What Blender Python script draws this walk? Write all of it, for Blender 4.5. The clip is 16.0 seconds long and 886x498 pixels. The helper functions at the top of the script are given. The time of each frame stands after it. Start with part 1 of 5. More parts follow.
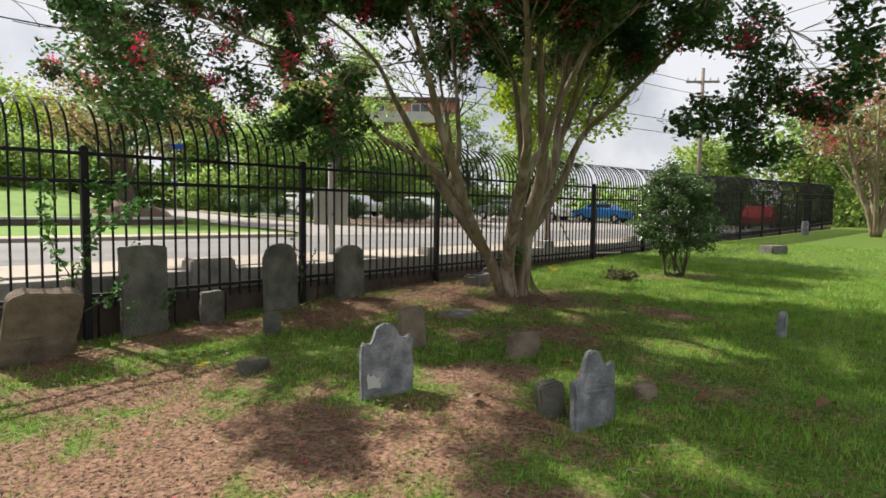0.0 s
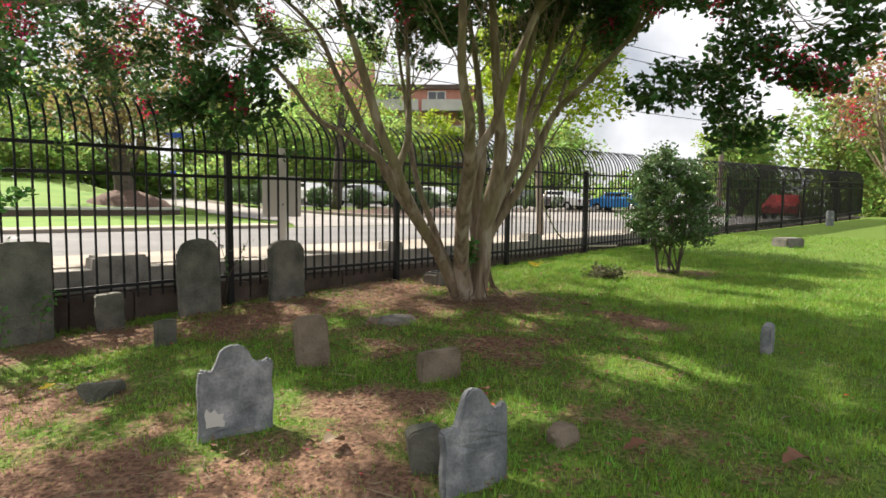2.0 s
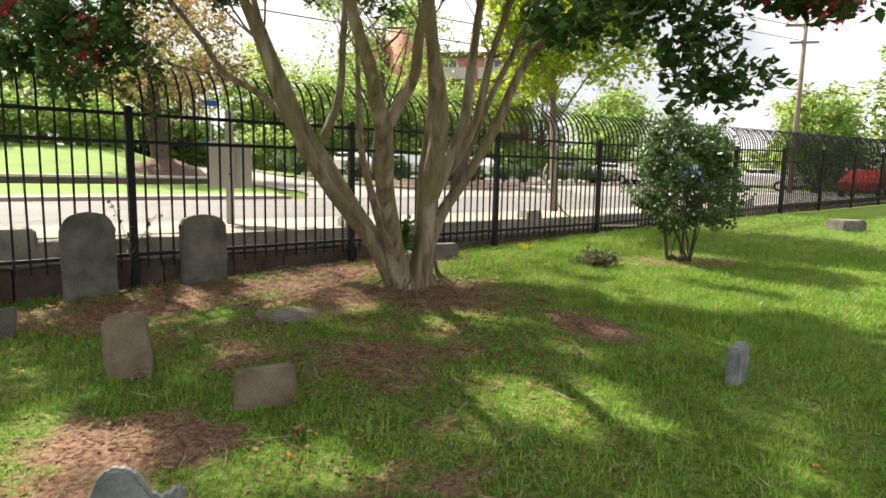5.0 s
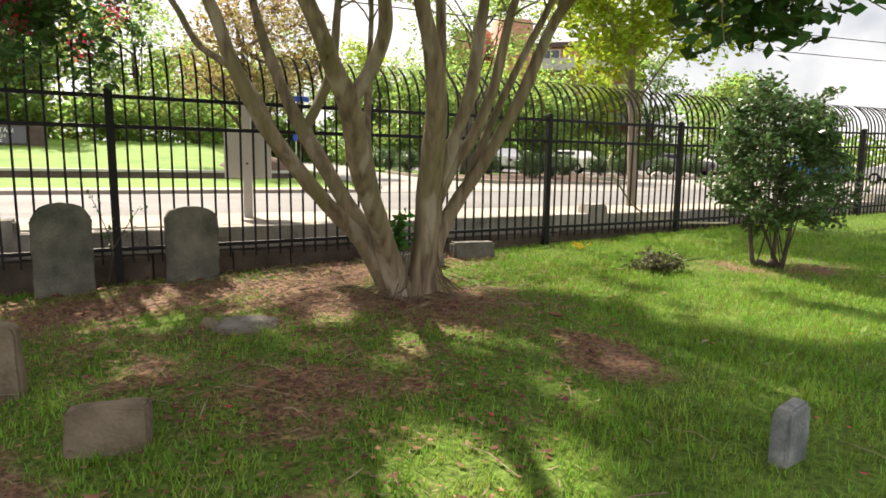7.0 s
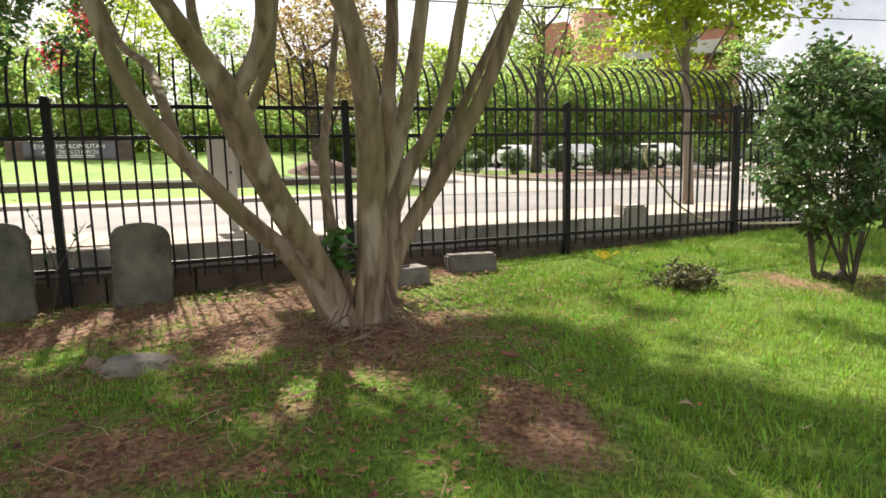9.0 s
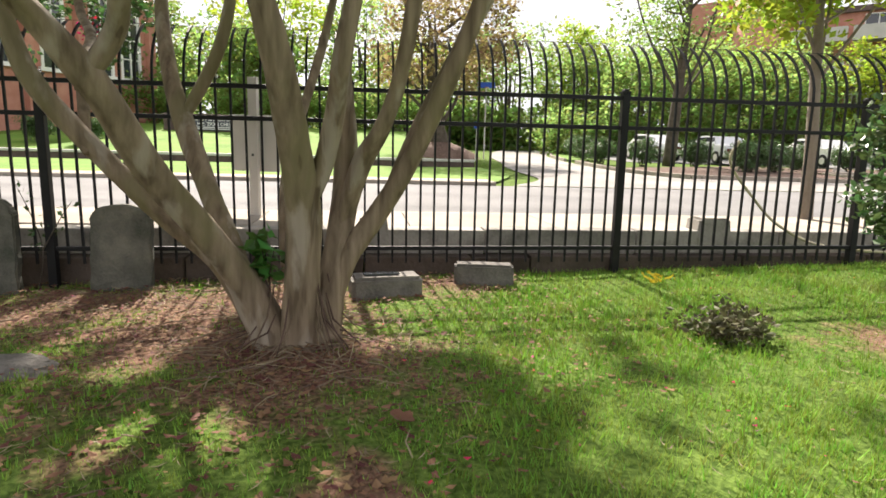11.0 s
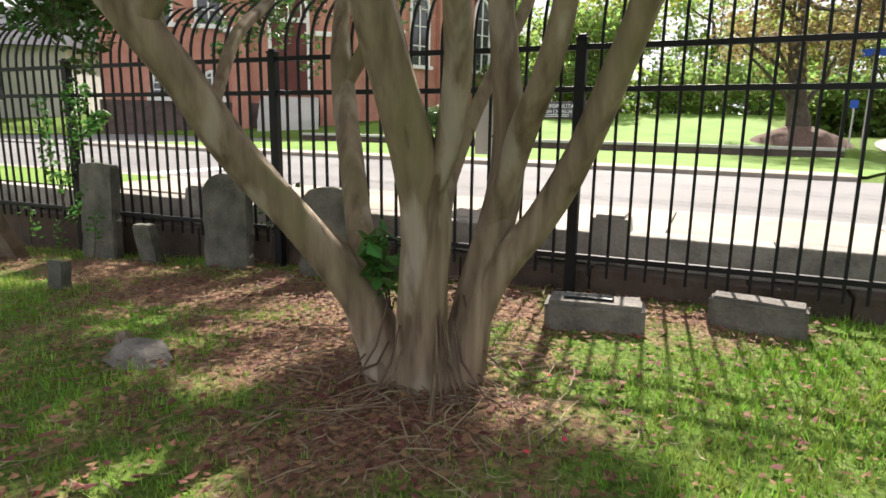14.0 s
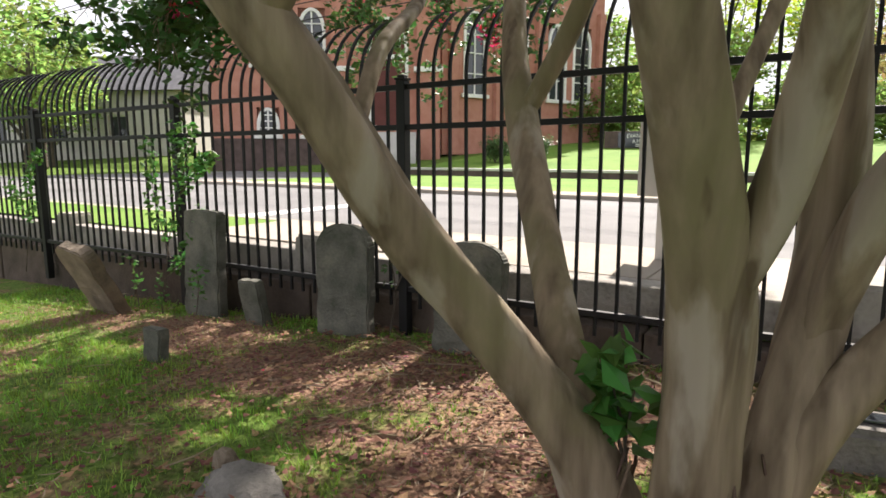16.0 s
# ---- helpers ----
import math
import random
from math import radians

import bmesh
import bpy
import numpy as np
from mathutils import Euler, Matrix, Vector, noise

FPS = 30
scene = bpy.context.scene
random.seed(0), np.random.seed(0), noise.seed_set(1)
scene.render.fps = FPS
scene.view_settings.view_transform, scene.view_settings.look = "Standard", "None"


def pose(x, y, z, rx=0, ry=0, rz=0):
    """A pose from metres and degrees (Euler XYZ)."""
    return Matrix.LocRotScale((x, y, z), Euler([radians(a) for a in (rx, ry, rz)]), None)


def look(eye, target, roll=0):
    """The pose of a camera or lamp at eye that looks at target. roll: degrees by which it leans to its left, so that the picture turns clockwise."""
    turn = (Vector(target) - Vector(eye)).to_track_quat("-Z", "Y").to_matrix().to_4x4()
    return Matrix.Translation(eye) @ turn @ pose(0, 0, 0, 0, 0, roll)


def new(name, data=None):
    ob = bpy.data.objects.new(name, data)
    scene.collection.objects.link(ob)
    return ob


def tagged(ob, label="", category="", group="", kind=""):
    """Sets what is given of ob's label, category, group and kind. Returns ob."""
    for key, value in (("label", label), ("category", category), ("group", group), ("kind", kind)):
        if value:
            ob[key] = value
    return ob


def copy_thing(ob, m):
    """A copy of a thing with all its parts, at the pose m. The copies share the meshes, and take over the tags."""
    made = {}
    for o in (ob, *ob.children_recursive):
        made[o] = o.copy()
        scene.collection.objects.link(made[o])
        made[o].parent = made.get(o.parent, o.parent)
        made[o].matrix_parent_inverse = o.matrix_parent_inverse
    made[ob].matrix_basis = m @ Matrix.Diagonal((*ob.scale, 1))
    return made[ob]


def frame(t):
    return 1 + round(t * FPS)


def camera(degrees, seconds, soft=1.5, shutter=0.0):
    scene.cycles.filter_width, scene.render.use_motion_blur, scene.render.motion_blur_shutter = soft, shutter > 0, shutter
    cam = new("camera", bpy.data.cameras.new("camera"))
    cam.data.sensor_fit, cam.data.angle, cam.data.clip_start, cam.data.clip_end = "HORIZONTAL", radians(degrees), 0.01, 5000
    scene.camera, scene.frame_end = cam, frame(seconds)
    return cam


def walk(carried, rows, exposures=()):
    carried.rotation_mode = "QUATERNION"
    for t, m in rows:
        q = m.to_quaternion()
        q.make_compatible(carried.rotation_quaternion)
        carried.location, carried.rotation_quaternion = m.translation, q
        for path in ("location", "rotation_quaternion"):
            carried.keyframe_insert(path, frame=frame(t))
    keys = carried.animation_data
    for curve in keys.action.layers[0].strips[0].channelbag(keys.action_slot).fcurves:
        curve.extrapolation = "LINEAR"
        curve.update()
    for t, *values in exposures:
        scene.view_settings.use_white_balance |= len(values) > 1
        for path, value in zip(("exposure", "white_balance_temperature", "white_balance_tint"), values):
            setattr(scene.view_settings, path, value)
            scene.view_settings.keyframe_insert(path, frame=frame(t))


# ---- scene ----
cam = camera(71.9, 16.0, 1.65)
PATH = [
    (0, (0.541, -0.267, 1.147), (0.339, 1.715, 1.025), 1.0),
    (0.5, (0.719, -0.025, 1.153), (0.478, 1.951, 1.019), -0.5),
    (1, (0.887, 0.282, 1.149), (0.63, 2.257, 1.016), 1.6),
    (1.5, (1.085, 0.538, 1.152), (0.84, 2.512, 1.008), -0.0),
    (2, (1.328, 0.76, 1.175), (1.048, 2.729, 1.017), 0.9),
    (2.5, (1.485, 0.934, 1.175), (1.194, 2.9, 1.005), -0.0),
    (3, (1.681, 1.183, 1.196), (1.398, 3.148, 1.01), 2.0),
    (3.5, (1.868, 1.406, 1.197), (1.565, 3.367, 1.002), 0.7),
    (4, (2.118, 1.649, 1.201), (1.761, 3.598, 0.98), 1.2),
    (4.2, (2.176, 1.734, 1.204), (1.796, 3.677, 0.98), 1.2),
    (6.3, (2.79, 2.882, 1.119), (2.102, 4.736, 0.82), 1.4),
    (6.5, (2.838, 3.014, 1.104), (2.113, 4.856, 0.817), 1.1),
    (7, (2.943, 3.335, 1.123), (2.135, 5.144, 0.847), 1.1),
    (7.5, (3.097, 3.645, 1.087), (2.231, 5.429, 0.832), 1.7),
    (8, (3.239, 3.942, 1.104), (2.304, 5.69, 0.839), 0.1),
    (8.5, (3.336, 4.289, 1.118), (2.335, 6.001, 0.857), 0.8),
    (9, (3.432, 4.575, 1.139), (2.366, 6.245, 0.862), -1.0),
    (9.2, (3.481, 4.71, 1.136), (2.401, 6.371, 0.865), -0.8),
    (11.5, (3.857, 6.223, 1.241), (2.369, 7.51, 0.883), 0.4),
    (12, (3.838, 6.471, 1.217), (2.288, 7.679, 0.841), -1.0),
    (12.5, (3.767, 6.737, 1.188), (2.135, 7.826, 0.8), 0.8),
    (13, (3.655, 6.943, 1.15), (1.87, 7.766, 0.779), 0.4),
    (13.5, (3.486, 7.202, 1.187), (1.6, 7.732, 0.787), 1.3),
    (14, (3.24, 7.308, 1.17), (1.332, 7.756, 0.773), 1.2),
    (14.5, (2.95, 7.316, 1.197), (1.036, 7.732, 0.792), 0.8),
    (15, (2.633, 7.329, 1.191), (0.699, 7.66, 0.804), 1.1),
    (15.5, (2.4, 7.273, 1.212), (0.449, 7.49, 0.83), 1.3),
    (16, (2.175, 7.04, 1.205), (0.205, 7.205, 0.905), 0.2),
]
walk(cam, [(t, look(eye, goal, roll)) for t, eye, goal, roll in PATH],
     [(0, 0.8, 6500, 11.5), (2, 1.15, 6650, 11.5), (3.5, 1.3, 6800, 11.5), (7, 1.38, 7050, 12.5), (9, 1.4, 6900, 13.5), (12, 1.4, 6600, 14.0), (16, 1.36, 6500, 15.0)])

# ---- light ----
SUN_DIR = Vector((-0.86, 0.51, 1.0)).normalized()
world = bpy.data.worlds.new("world")
scene.world = world
world.use_nodes = True
wn = world.node_tree
sky = wn.nodes.new("ShaderNodeTexSky")
sky.sky_type, sky.sun_disc = "NISHITA", False
sky.sun_elevation = math.asin(SUN_DIR.z)
sky.sun_rotation = math.atan2(SUN_DIR.x, SUN_DIR.y)
wtc = wn.nodes.new("ShaderNodeTexCoord")
wnoise = wn.nodes.new("ShaderNodeTexNoise")
wnoise.inputs["Scale"].default_value, wnoise.inputs["Detail"].default_value = 2.2, 6
wramp = wn.nodes.new("ShaderNodeValToRGB")
wramp.color_ramp.elements[0].position, wramp.color_ramp.elements[1].position = 0.3, 0.47
wmix = wn.nodes.new("ShaderNodeMixRGB")
wmix.inputs[2].default_value = (15.6, 15.9, 16.6, 1)
wn.links.new(wtc.outputs["Generated"], wnoise.inputs["Vector"])
wn.links.new(wnoise.outputs["Fac"], wramp.inputs["Fac"])
wn.links.new(wramp.outputs["Color"], wmix.inputs[0])
wn.links.new(sky.outputs["Color"], wmix.inputs[1])
wn.links.new(wmix.outputs["Color"], wn.nodes["Background"].inputs["Color"])
wn.nodes["Background"].inputs["Strength"].default_value = 0.032
sun = new("sun", bpy.data.lights.new("sun", "SUN"))
sun.data.energy, sun.data.angle, sun.data.color = 5.0, radians(1.0), (1.0, 0.93, 0.82)
sun.matrix_world = look((0, 0, 30), Vector((0, 0, 30)) - SUN_DIR)


# ---- materials ----
def mat(name, cols, scale=8.0, rough=0.8, metal=0.0, bump=0.2, bscale=None, rnd=0.0, spec=0.3, thin=0.0, island=False, dist=0.02, stretch=1.0):
    """A material of two or three colours mixed by noise at two scales, with bump. rnd: brightness spread between objects; thin: light let through."""
    m = bpy.data.materials.new(name)
    m.use_nodes = True
    nt = m.node_tree
    N, L = nt.nodes, nt.links
    b = N["Principled BSDF"]
    b.inputs["Roughness"].default_value, b.inputs["Metallic"].default_value = rough, metal
    b.inputs["Specular IOR Level"].default_value = spec
    tc = N.new("ShaderNodeNewGeometry")
    n1, n2 = N.new("ShaderNodeTexNoise"), N.new("ShaderNodeTexNoise")
    n1.inputs["Scale"].default_value, n1.inputs["Detail"].default_value = scale, 5
    n2.inputs["Scale"].default_value, n2.inputs["Detail"].default_value = bscale or scale * 9, 4
    mp = N.new("ShaderNodeMapping")
    mp.inputs["Scale"].default_value = (1, 1, stretch)
    L.new(tc.outputs["Position"], mp.inputs["Vector"])
    for n in (n1, n2):
        L.new(mp.outputs["Vector"], n.inputs["Vector"])
    r = N.new("ShaderNodeValToRGB")
    el = r.color_ramp.elements
    el[0].position, el[1].position = 0.33, 0.67
    el[0].color, el[1].color = (*cols[0], 1), (*cols[-1], 1)
    if len(cols) == 3:
        e = el.new(0.5)
        e.color = (*cols[1], 1)
    add = N.new("ShaderNodeMath")
    add.operation = "MULTIPLY_ADD"
    add.inputs[1].default_value, add.inputs[2].default_value = 0.45, 0.28
    L.new(n2.outputs["Fac"], add.inputs[0])
    mean = N.new("ShaderNodeMath")
    mean.operation = "MULTIPLY_ADD"
    mean.inputs[1].default_value = 0.6
    sub = N.new("ShaderNodeMath")
    sub.operation = "MULTIPLY"
    sub.inputs[1].default_value = 0.4
    L.new(add.outputs[0], sub.inputs[0])
    L.new(n1.outputs["Fac"], mean.inputs[0])
    L.new(sub.outputs[0], mean.inputs[2])
    L.new(mean.outputs[0], r.inputs["Fac"])
    col = r.outputs["Color"]
    if rnd:
        src = N.new("ShaderNodeObjectInfo").outputs["Random"] if not island else tc.outputs["Random Per Island"]
        v = N.new("ShaderNodeMapRange")
        v.inputs["To Min"].default_value, v.inputs["To Max"].default_value = 1 - rnd, 1 + rnd
        L.new(src, v.inputs["Value"])
        h = N.new("ShaderNodeHueSaturation")
        L.new(v.outputs[0], h.inputs["Value"])
        L.new(col, h.inputs["Color"])
        if island:
            v2 = N.new("ShaderNodeMapRange")
            v2.inputs["To Min"].default_value, v2.inputs["To Max"].default_value = 0.5 - rnd * 0.08, 0.5 + rnd * 0.08
            L.new(src, v2.inputs["Value"])
            L.new(v2.outputs[0], h.inputs["Hue"])
        col = h.outputs["Color"]
    L.new(col, b.inputs["Base Color"])
    if bump:
        bp = N.new("ShaderNodeBump")
        bp.inputs["Strength"].default_value, bp.inputs["Distance"].default_value = bump, dist
        L.new(n2.outputs["Fac"], bp.inputs["Height"])
        L.new(bp.outputs["Normal"], b.inputs["Normal"])
    if thin:
        tr = N.new("ShaderNodeBsdfTranslucent")
        mx = N.new("ShaderNodeMixShader")
        mx.inputs[0].default_value = thin
        L.new(col, tr.inputs["Color"])
        L.new(b.outputs[0], mx.inputs[1])
        L.new(tr.outputs[0], mx.inputs[2])
        L.new(mx.outputs[0], N["Material Output"].inputs["Surface"])
    return m


M_METAL = mat("black_paint", [(0.005, 0.005, 0.006), (0.011, 0.011, 0.012)], 5, 0.55, 0, 0.05, spec=0.25)
M_MARBLE = mat("old_marble", [(0.06, 0.068, 0.072), (0.17, 0.18, 0.19), (0.36, 0.36, 0.37)], 8, 0.75, 0, 0.35, 60)
M_SLATE = mat("mossy_stone", [(0.045, 0.055, 0.038), (0.115, 0.115, 0.095), (0.2, 0.19, 0.155)], 5, 0.9, 0, 0.5, 55)
M_BROWNSTONE = mat("brown_stone", [(0.09, 0.075, 0.052), (0.19, 0.15, 0.11), (0.27, 0.22, 0.17)], 6, 0.9, 0, 0.5, 55)
M_FIELD = mat("grey_fieldstone", [(0.07, 0.065, 0.058), (0.15, 0.14, 0.125), (0.23, 0.215, 0.19)], 6, 0.9, 0, 0.6, 45, rnd=0.2)
M_CURB = mat("weathered_granite", [(0.13, 0.12, 0.11), (0.3, 0.28, 0.25), (0.4, 0.37, 0.33)], 4, 0.9, 0, 0.5, 40, rnd=0.2)
# dark brown footing stone; the shade at the fence's foot is mixed in
M_BASE_SHADED = mat("dark_shaded_footing", [(0.05, 0.038, 0.03), (0.11, 0.085, 0.07)], 5, 0.95, 0, 0.6, 35, rnd=0.25)
M_BARKD = mat("dark_bark", [(0.05, 0.04, 0.03), (0.12, 0.1, 0.08)], 5, 0.9, 0, 0.6, 20)
M_LEAF = mat("crape_leaf", [(0.04, 0.085, 0.022), (0.08, 0.16, 0.04)], 3, 0.42, 0, 0, rnd=0.45, thin=0.45, island=True)
M_BUSH = mat("glossy_leaf", [(0.045, 0.09, 0.028), (0.12, 0.19, 0.065)], 3, 0.36, 0, 0, rnd=0.5, thin=0.35, island=True, spec=0.45)
M_WEED = mat("weed_leaf", [(0.06, 0.08, 0.025), (0.12, 0.1, 0.05)], 9, 0.6, 0, 0, rnd=0.5, thin=0.25, island=True)
M_IVY = mat("young_leaf", [(0.06, 0.16, 0.03), (0.1, 0.24, 0.05)], 3, 0.45, 0, 0, rnd=0.35, thin=0.4, island=True)
M_FLOWER = mat("pink_blossom", [(0.6, 0.025, 0.1), (0.8, 0.06, 0.18)], 6, 0.6, 0, 0, rnd=0.3, thin=0.4, island=True)
M_LIME = mat("lime_leaf", [(0.22, 0.32, 0.02), (0.36, 0.44, 0.05)], 2, 0.5, 0, 0, rnd=0.35, thin=0.6, island=True)
M_GREEN = mat("oak_leaf", [(0.15, 0.24, 0.055), (0.3, 0.4, 0.11)], 1, 0.5, 0, 0, rnd=0.5, thin=0.75, island=True)
M_RUST = mat("reddish_leaf", [(0.16, 0.17, 0.06), (0.32, 0.2, 0.1)], 1, 0.5, 0, 0, rnd=0.5, thin=0.55, island=True)
M_GRASS = mat("grass_blade", [(0.1, 0.22, 0.02), (0.2, 0.34, 0.04), (0.32, 0.37, 0.08)], 2.6, 0.5, 0, 0, rnd=0.45, thin=0.35, island=True)
M_LITTER = mat("dry_leaf", [(0.13, 0.055, 0.035), (0.27, 0.14, 0.09)], 5, 0.8, 0, 0, rnd=0.5, thin=0.2, island=True)
M_STRAW = mat("dry_stalk", [(0.16, 0.115, 0.075), (0.3, 0.24, 0.165)], 5, 0.8, 0, 0, rnd=0.35, island=True)
M_ROAD = mat("asphalt", [(0.12, 0.118, 0.118), (0.2, 0.197, 0.195)], 0.6, 0.85, 0, 0.3, 60)
M_WALK = mat("sidewalk_concrete", [(0.27, 0.235, 0.195), (0.39, 0.345, 0.29)], 1.5, 0.9, 0, 0.2, 40, rnd=0.08)
M_DRIVE = mat("worn_drive", [(0.17, 0.16, 0.15), (0.24, 0.225, 0.21), (0.34, 0.32, 0.29)], 0.45, 0.9, 0, 0.25, 30)
M_LAWN = mat("lawn", [(0.065, 0.15, 0.013), (0.115, 0.215, 0.026), (0.15, 0.22, 0.04)], 0.7, 0.9, 0, 0.6, 30)
M_BRICK = mat("red_brick", [(0.38, 0.16, 0.115), (0.5, 0.25, 0.19)], 2, 0.85, 0, 0.4, 25)
M_WHITE = mat("white_paint", [(0.68, 0.67, 0.64), (0.8, 0.79, 0.77)], 2, 0.6, 0, 0.05)
M_CONC = mat("pale_concrete", [(0.42, 0.41, 0.39), (0.55, 0.53, 0.5)], 1, 0.8, 0, 0.1)
M_GLASS = mat("dark_glass", [(0.02, 0.025, 0.03), (0.05, 0.055, 0.06)], 1, 0.08, 0, 0, spec=0.8)
M_ROOF = mat("grey_shingle", [(0.09, 0.09, 0.1), (0.16, 0.16, 0.17)], 2, 0.9, 0, 0.3)
M_MULCH = mat("bark_mulch", [(0.085, 0.055, 0.042), (0.17, 0.115, 0.09)], 9, 0.95, 0, 0.8, 70)
M_WOOD = mat("grey_wood", [(0.16, 0.13, 0.1), (0.27, 0.23, 0.19)], 3, 0.85, 0, 0.3)
M_HOSE = mat("pale_hose", [(0.42, 0.37, 0.24), (0.58, 0.53, 0.38)], 6, 0.5, 0, 0.1)
M_STRIP = mat("peeled_bark", [(0.08, 0.055, 0.038), (0.22, 0.16, 0.11)], 9, 0.85, 0, 0.2, rnd=0.4, island=True)
M_YELLOW = mat("yellow_tape", [(0.55, 0.42, 0.03), (0.7, 0.55, 0.06)], 6, 0.5, 0, 0.1, thin=0.2)

def bark_material():
    """Smooth flaking bark: tan streaks, grey and olive blotches, thin dark seams."""
    m = bpy.data.materials.new("smooth_bark")
    m.use_nodes = True
    N, L = m.node_tree.nodes, m.node_tree.links
    b = N["Principled BSDF"]
    b.inputs["Roughness"].default_value, b.inputs["Specular IOR Level"].default_value = 0.7, 0.25
    geo = N.new("ShaderNodeNewGeometry")

    def layer(scale, stretch, lo, hi, c0, c1, detail=5):
        mp, nz, r = N.new("ShaderNodeMapping"), N.new("ShaderNodeTexNoise"), N.new("ShaderNodeValToRGB")
        mp.inputs["Scale"].default_value = (1, 1, stretch)
        nz.inputs["Scale"].default_value, nz.inputs["Detail"].default_value = scale, detail
        L.new(geo.outputs["Position"], mp.inputs["Vector"])
        L.new(mp.outputs["Vector"], nz.inputs["Vector"])
        L.new(nz.outputs["Fac"], r.inputs["Fac"])
        e = r.color_ramp.elements
        e[0].position, e[1].position, e[0].color, e[1].color = lo, hi, (*c0, 1), (*c1, 1)
        return r.outputs["Color"], nz.outputs["Fac"]

    def mix(fac, a, c):
        k = N.new("ShaderNodeMixRGB")
        L.new(fac, k.inputs[0])
        L.new(a, k.inputs[1])
        if isinstance(c, tuple):
            k.inputs[2].default_value = (*c, 1)
        else:
            L.new(c, k.inputs[2])
        return k.outputs["Color"]

    streak, h = layer(17, 0.09, 0.32, 0.68, (0.13, 0.095, 0.062), (0.31, 0.24, 0.165))
    olive, _ = layer(3.2, 0.35, 0.5, 0.62, (0, 0, 0), (0.75, 0.75, 0.75))
    pale, _ = layer(5.5, 0.3, 0.56, 0.64, (0, 0, 0), (0.7, 0.7, 0.7))
    seam, s = layer(9, 0.06, 0.31, 0.35, (0.6, 0.6, 0.6), (0, 0, 0), 3)
    col = mix(olive, streak, (0.19, 0.165, 0.085))
    col = mix(pale, col, (0.4, 0.345, 0.275))
    col = mix(seam, col, (0.075, 0.048, 0.03))
    L.new(col, b.inputs["Base Color"])
    bp = N.new("ShaderNodeBump")
    bp.inputs["Strength"].default_value, bp.inputs["Distance"].default_value = 0.85, 0.03
    L.new(s, bp.inputs["Height"])
    L.new(bp.outputs["Normal"], b.inputs["Normal"])
    return m


M_BARK = bark_material()


def ground_material():
    m = bpy.data.materials.new("grass_ground")
    m.use_nodes = True
    N, L = m.node_tree.nodes, m.node_tree.links
    b = N["Principled BSDF"]
    b.inputs["Roughness"].default_value, b.inputs["Specular IOR Level"].default_value = 0.95, 0.1
    g = N.new("ShaderNodeNewGeometry")
    at = N.new("ShaderNodeAttribute")
    at.attribute_name = "bare"
    n1, n2, n3 = (N.new("ShaderNodeTexNoise") for _ in range(3))
    for n, s in ((n1, 1.4), (n2, 34.0), (n3, 6.0)):
        n.inputs["Scale"].default_value, n.inputs["Detail"].default_value = s, 6
        L.new(g.outputs["Position"], n.inputs["Vector"])
    green, soil = N.new("ShaderNodeValToRGB"), N.new("ShaderNodeValToRGB")
    green.color_ramp.elements[0].color, green.color_ramp.elements[1].color = (0.05, 0.09, 0.015, 1), (0.13, 0.2, 0.04, 1)
    soil.color_ramp.elements[0].color, soil.color_ramp.elements[1].color = (0.1, 0.062, 0.04, 1), (0.28, 0.17, 0.115, 1)
    for r in (green, soil):
        r.color_ramp.elements[0].position, r.color_ramp.elements[1].position = 0.35, 0.65
    L.new(n2.outputs["Fac"], green.inputs["Fac"])
    L.new(n2.outputs["Fac"], soil.inputs["Fac"])
    s1 = N.new("ShaderNodeMath")
    s1.operation = "MULTIPLY_ADD"
    s1.inputs[1].default_value = 1.1
    L.new(n3.outputs["Fac"], s1.inputs[0])
    L.new(at.outputs["Fac"], s1.inputs[2])
    st = N.new("ShaderNodeMapRange")
    st.inputs["From Min"].default_value, st.inputs["From Max"].default_value = 0.8, 1.15
    L.new(s1.outputs[0], st.inputs["Value"])
    mx = N.new("ShaderNodeMixRGB")
    L.new(st.outputs[0], mx.inputs[0])
    L.new(green.outputs["Color"], mx.inputs[1])
    L.new(soil.outputs["Color"], mx.inputs[2])
    L.new(mx.outputs["Color"], b.inputs["Base Color"])
    bp = N.new("ShaderNodeBump")
    bp.inputs["Strength"].default_value, bp.inputs["Distance"].default_value = 0.8, 0.03
    L.new(n2.outputs["Fac"], bp.inputs["Height"])
    L.new(bp.outputs["Normal"], b.inputs["Normal"])
    return m


M_GROUND = ground_material()


# ---- builders ----
def part(name, bm, material, parent=None, label="", smooth=False, category="", kind=""):
    """Links a bmesh as one mesh object, under parent if given."""
    me = bpy.data.meshes.new(name)
    bm.to_mesh(me)
    bm.free()
    me.materials.append(material)
    if smooth:
        for p in me.polygons:
            p.use_smooth = True
    ob = new(name, me)
    if parent is not None:
        ob.parent = parent
    return tagged(ob, label, category, "", kind)


def raw(name, verts, faces, material, parent=None, label="", smooth=False):
    me = bpy.data.meshes.new(name)
    me.from_pydata(verts if isinstance(verts, list) else verts.tolist(), [], faces if isinstance(faces, list) else faces.tolist())
    me.materials.append(material)
    if smooth:
        me.polygons.foreach_set("use_smooth", [True] * len(me.polygons))
    ob = new(name, me)
    if parent is not None:
        ob.parent = parent
    return tagged(ob, label)


def thing(name, m, label, category, group="", kind=""):
    ob = new(name)
    ob.empty_display_size = 0.1
    ob.matrix_world = m
    return tagged(ob, label, category, group, kind)


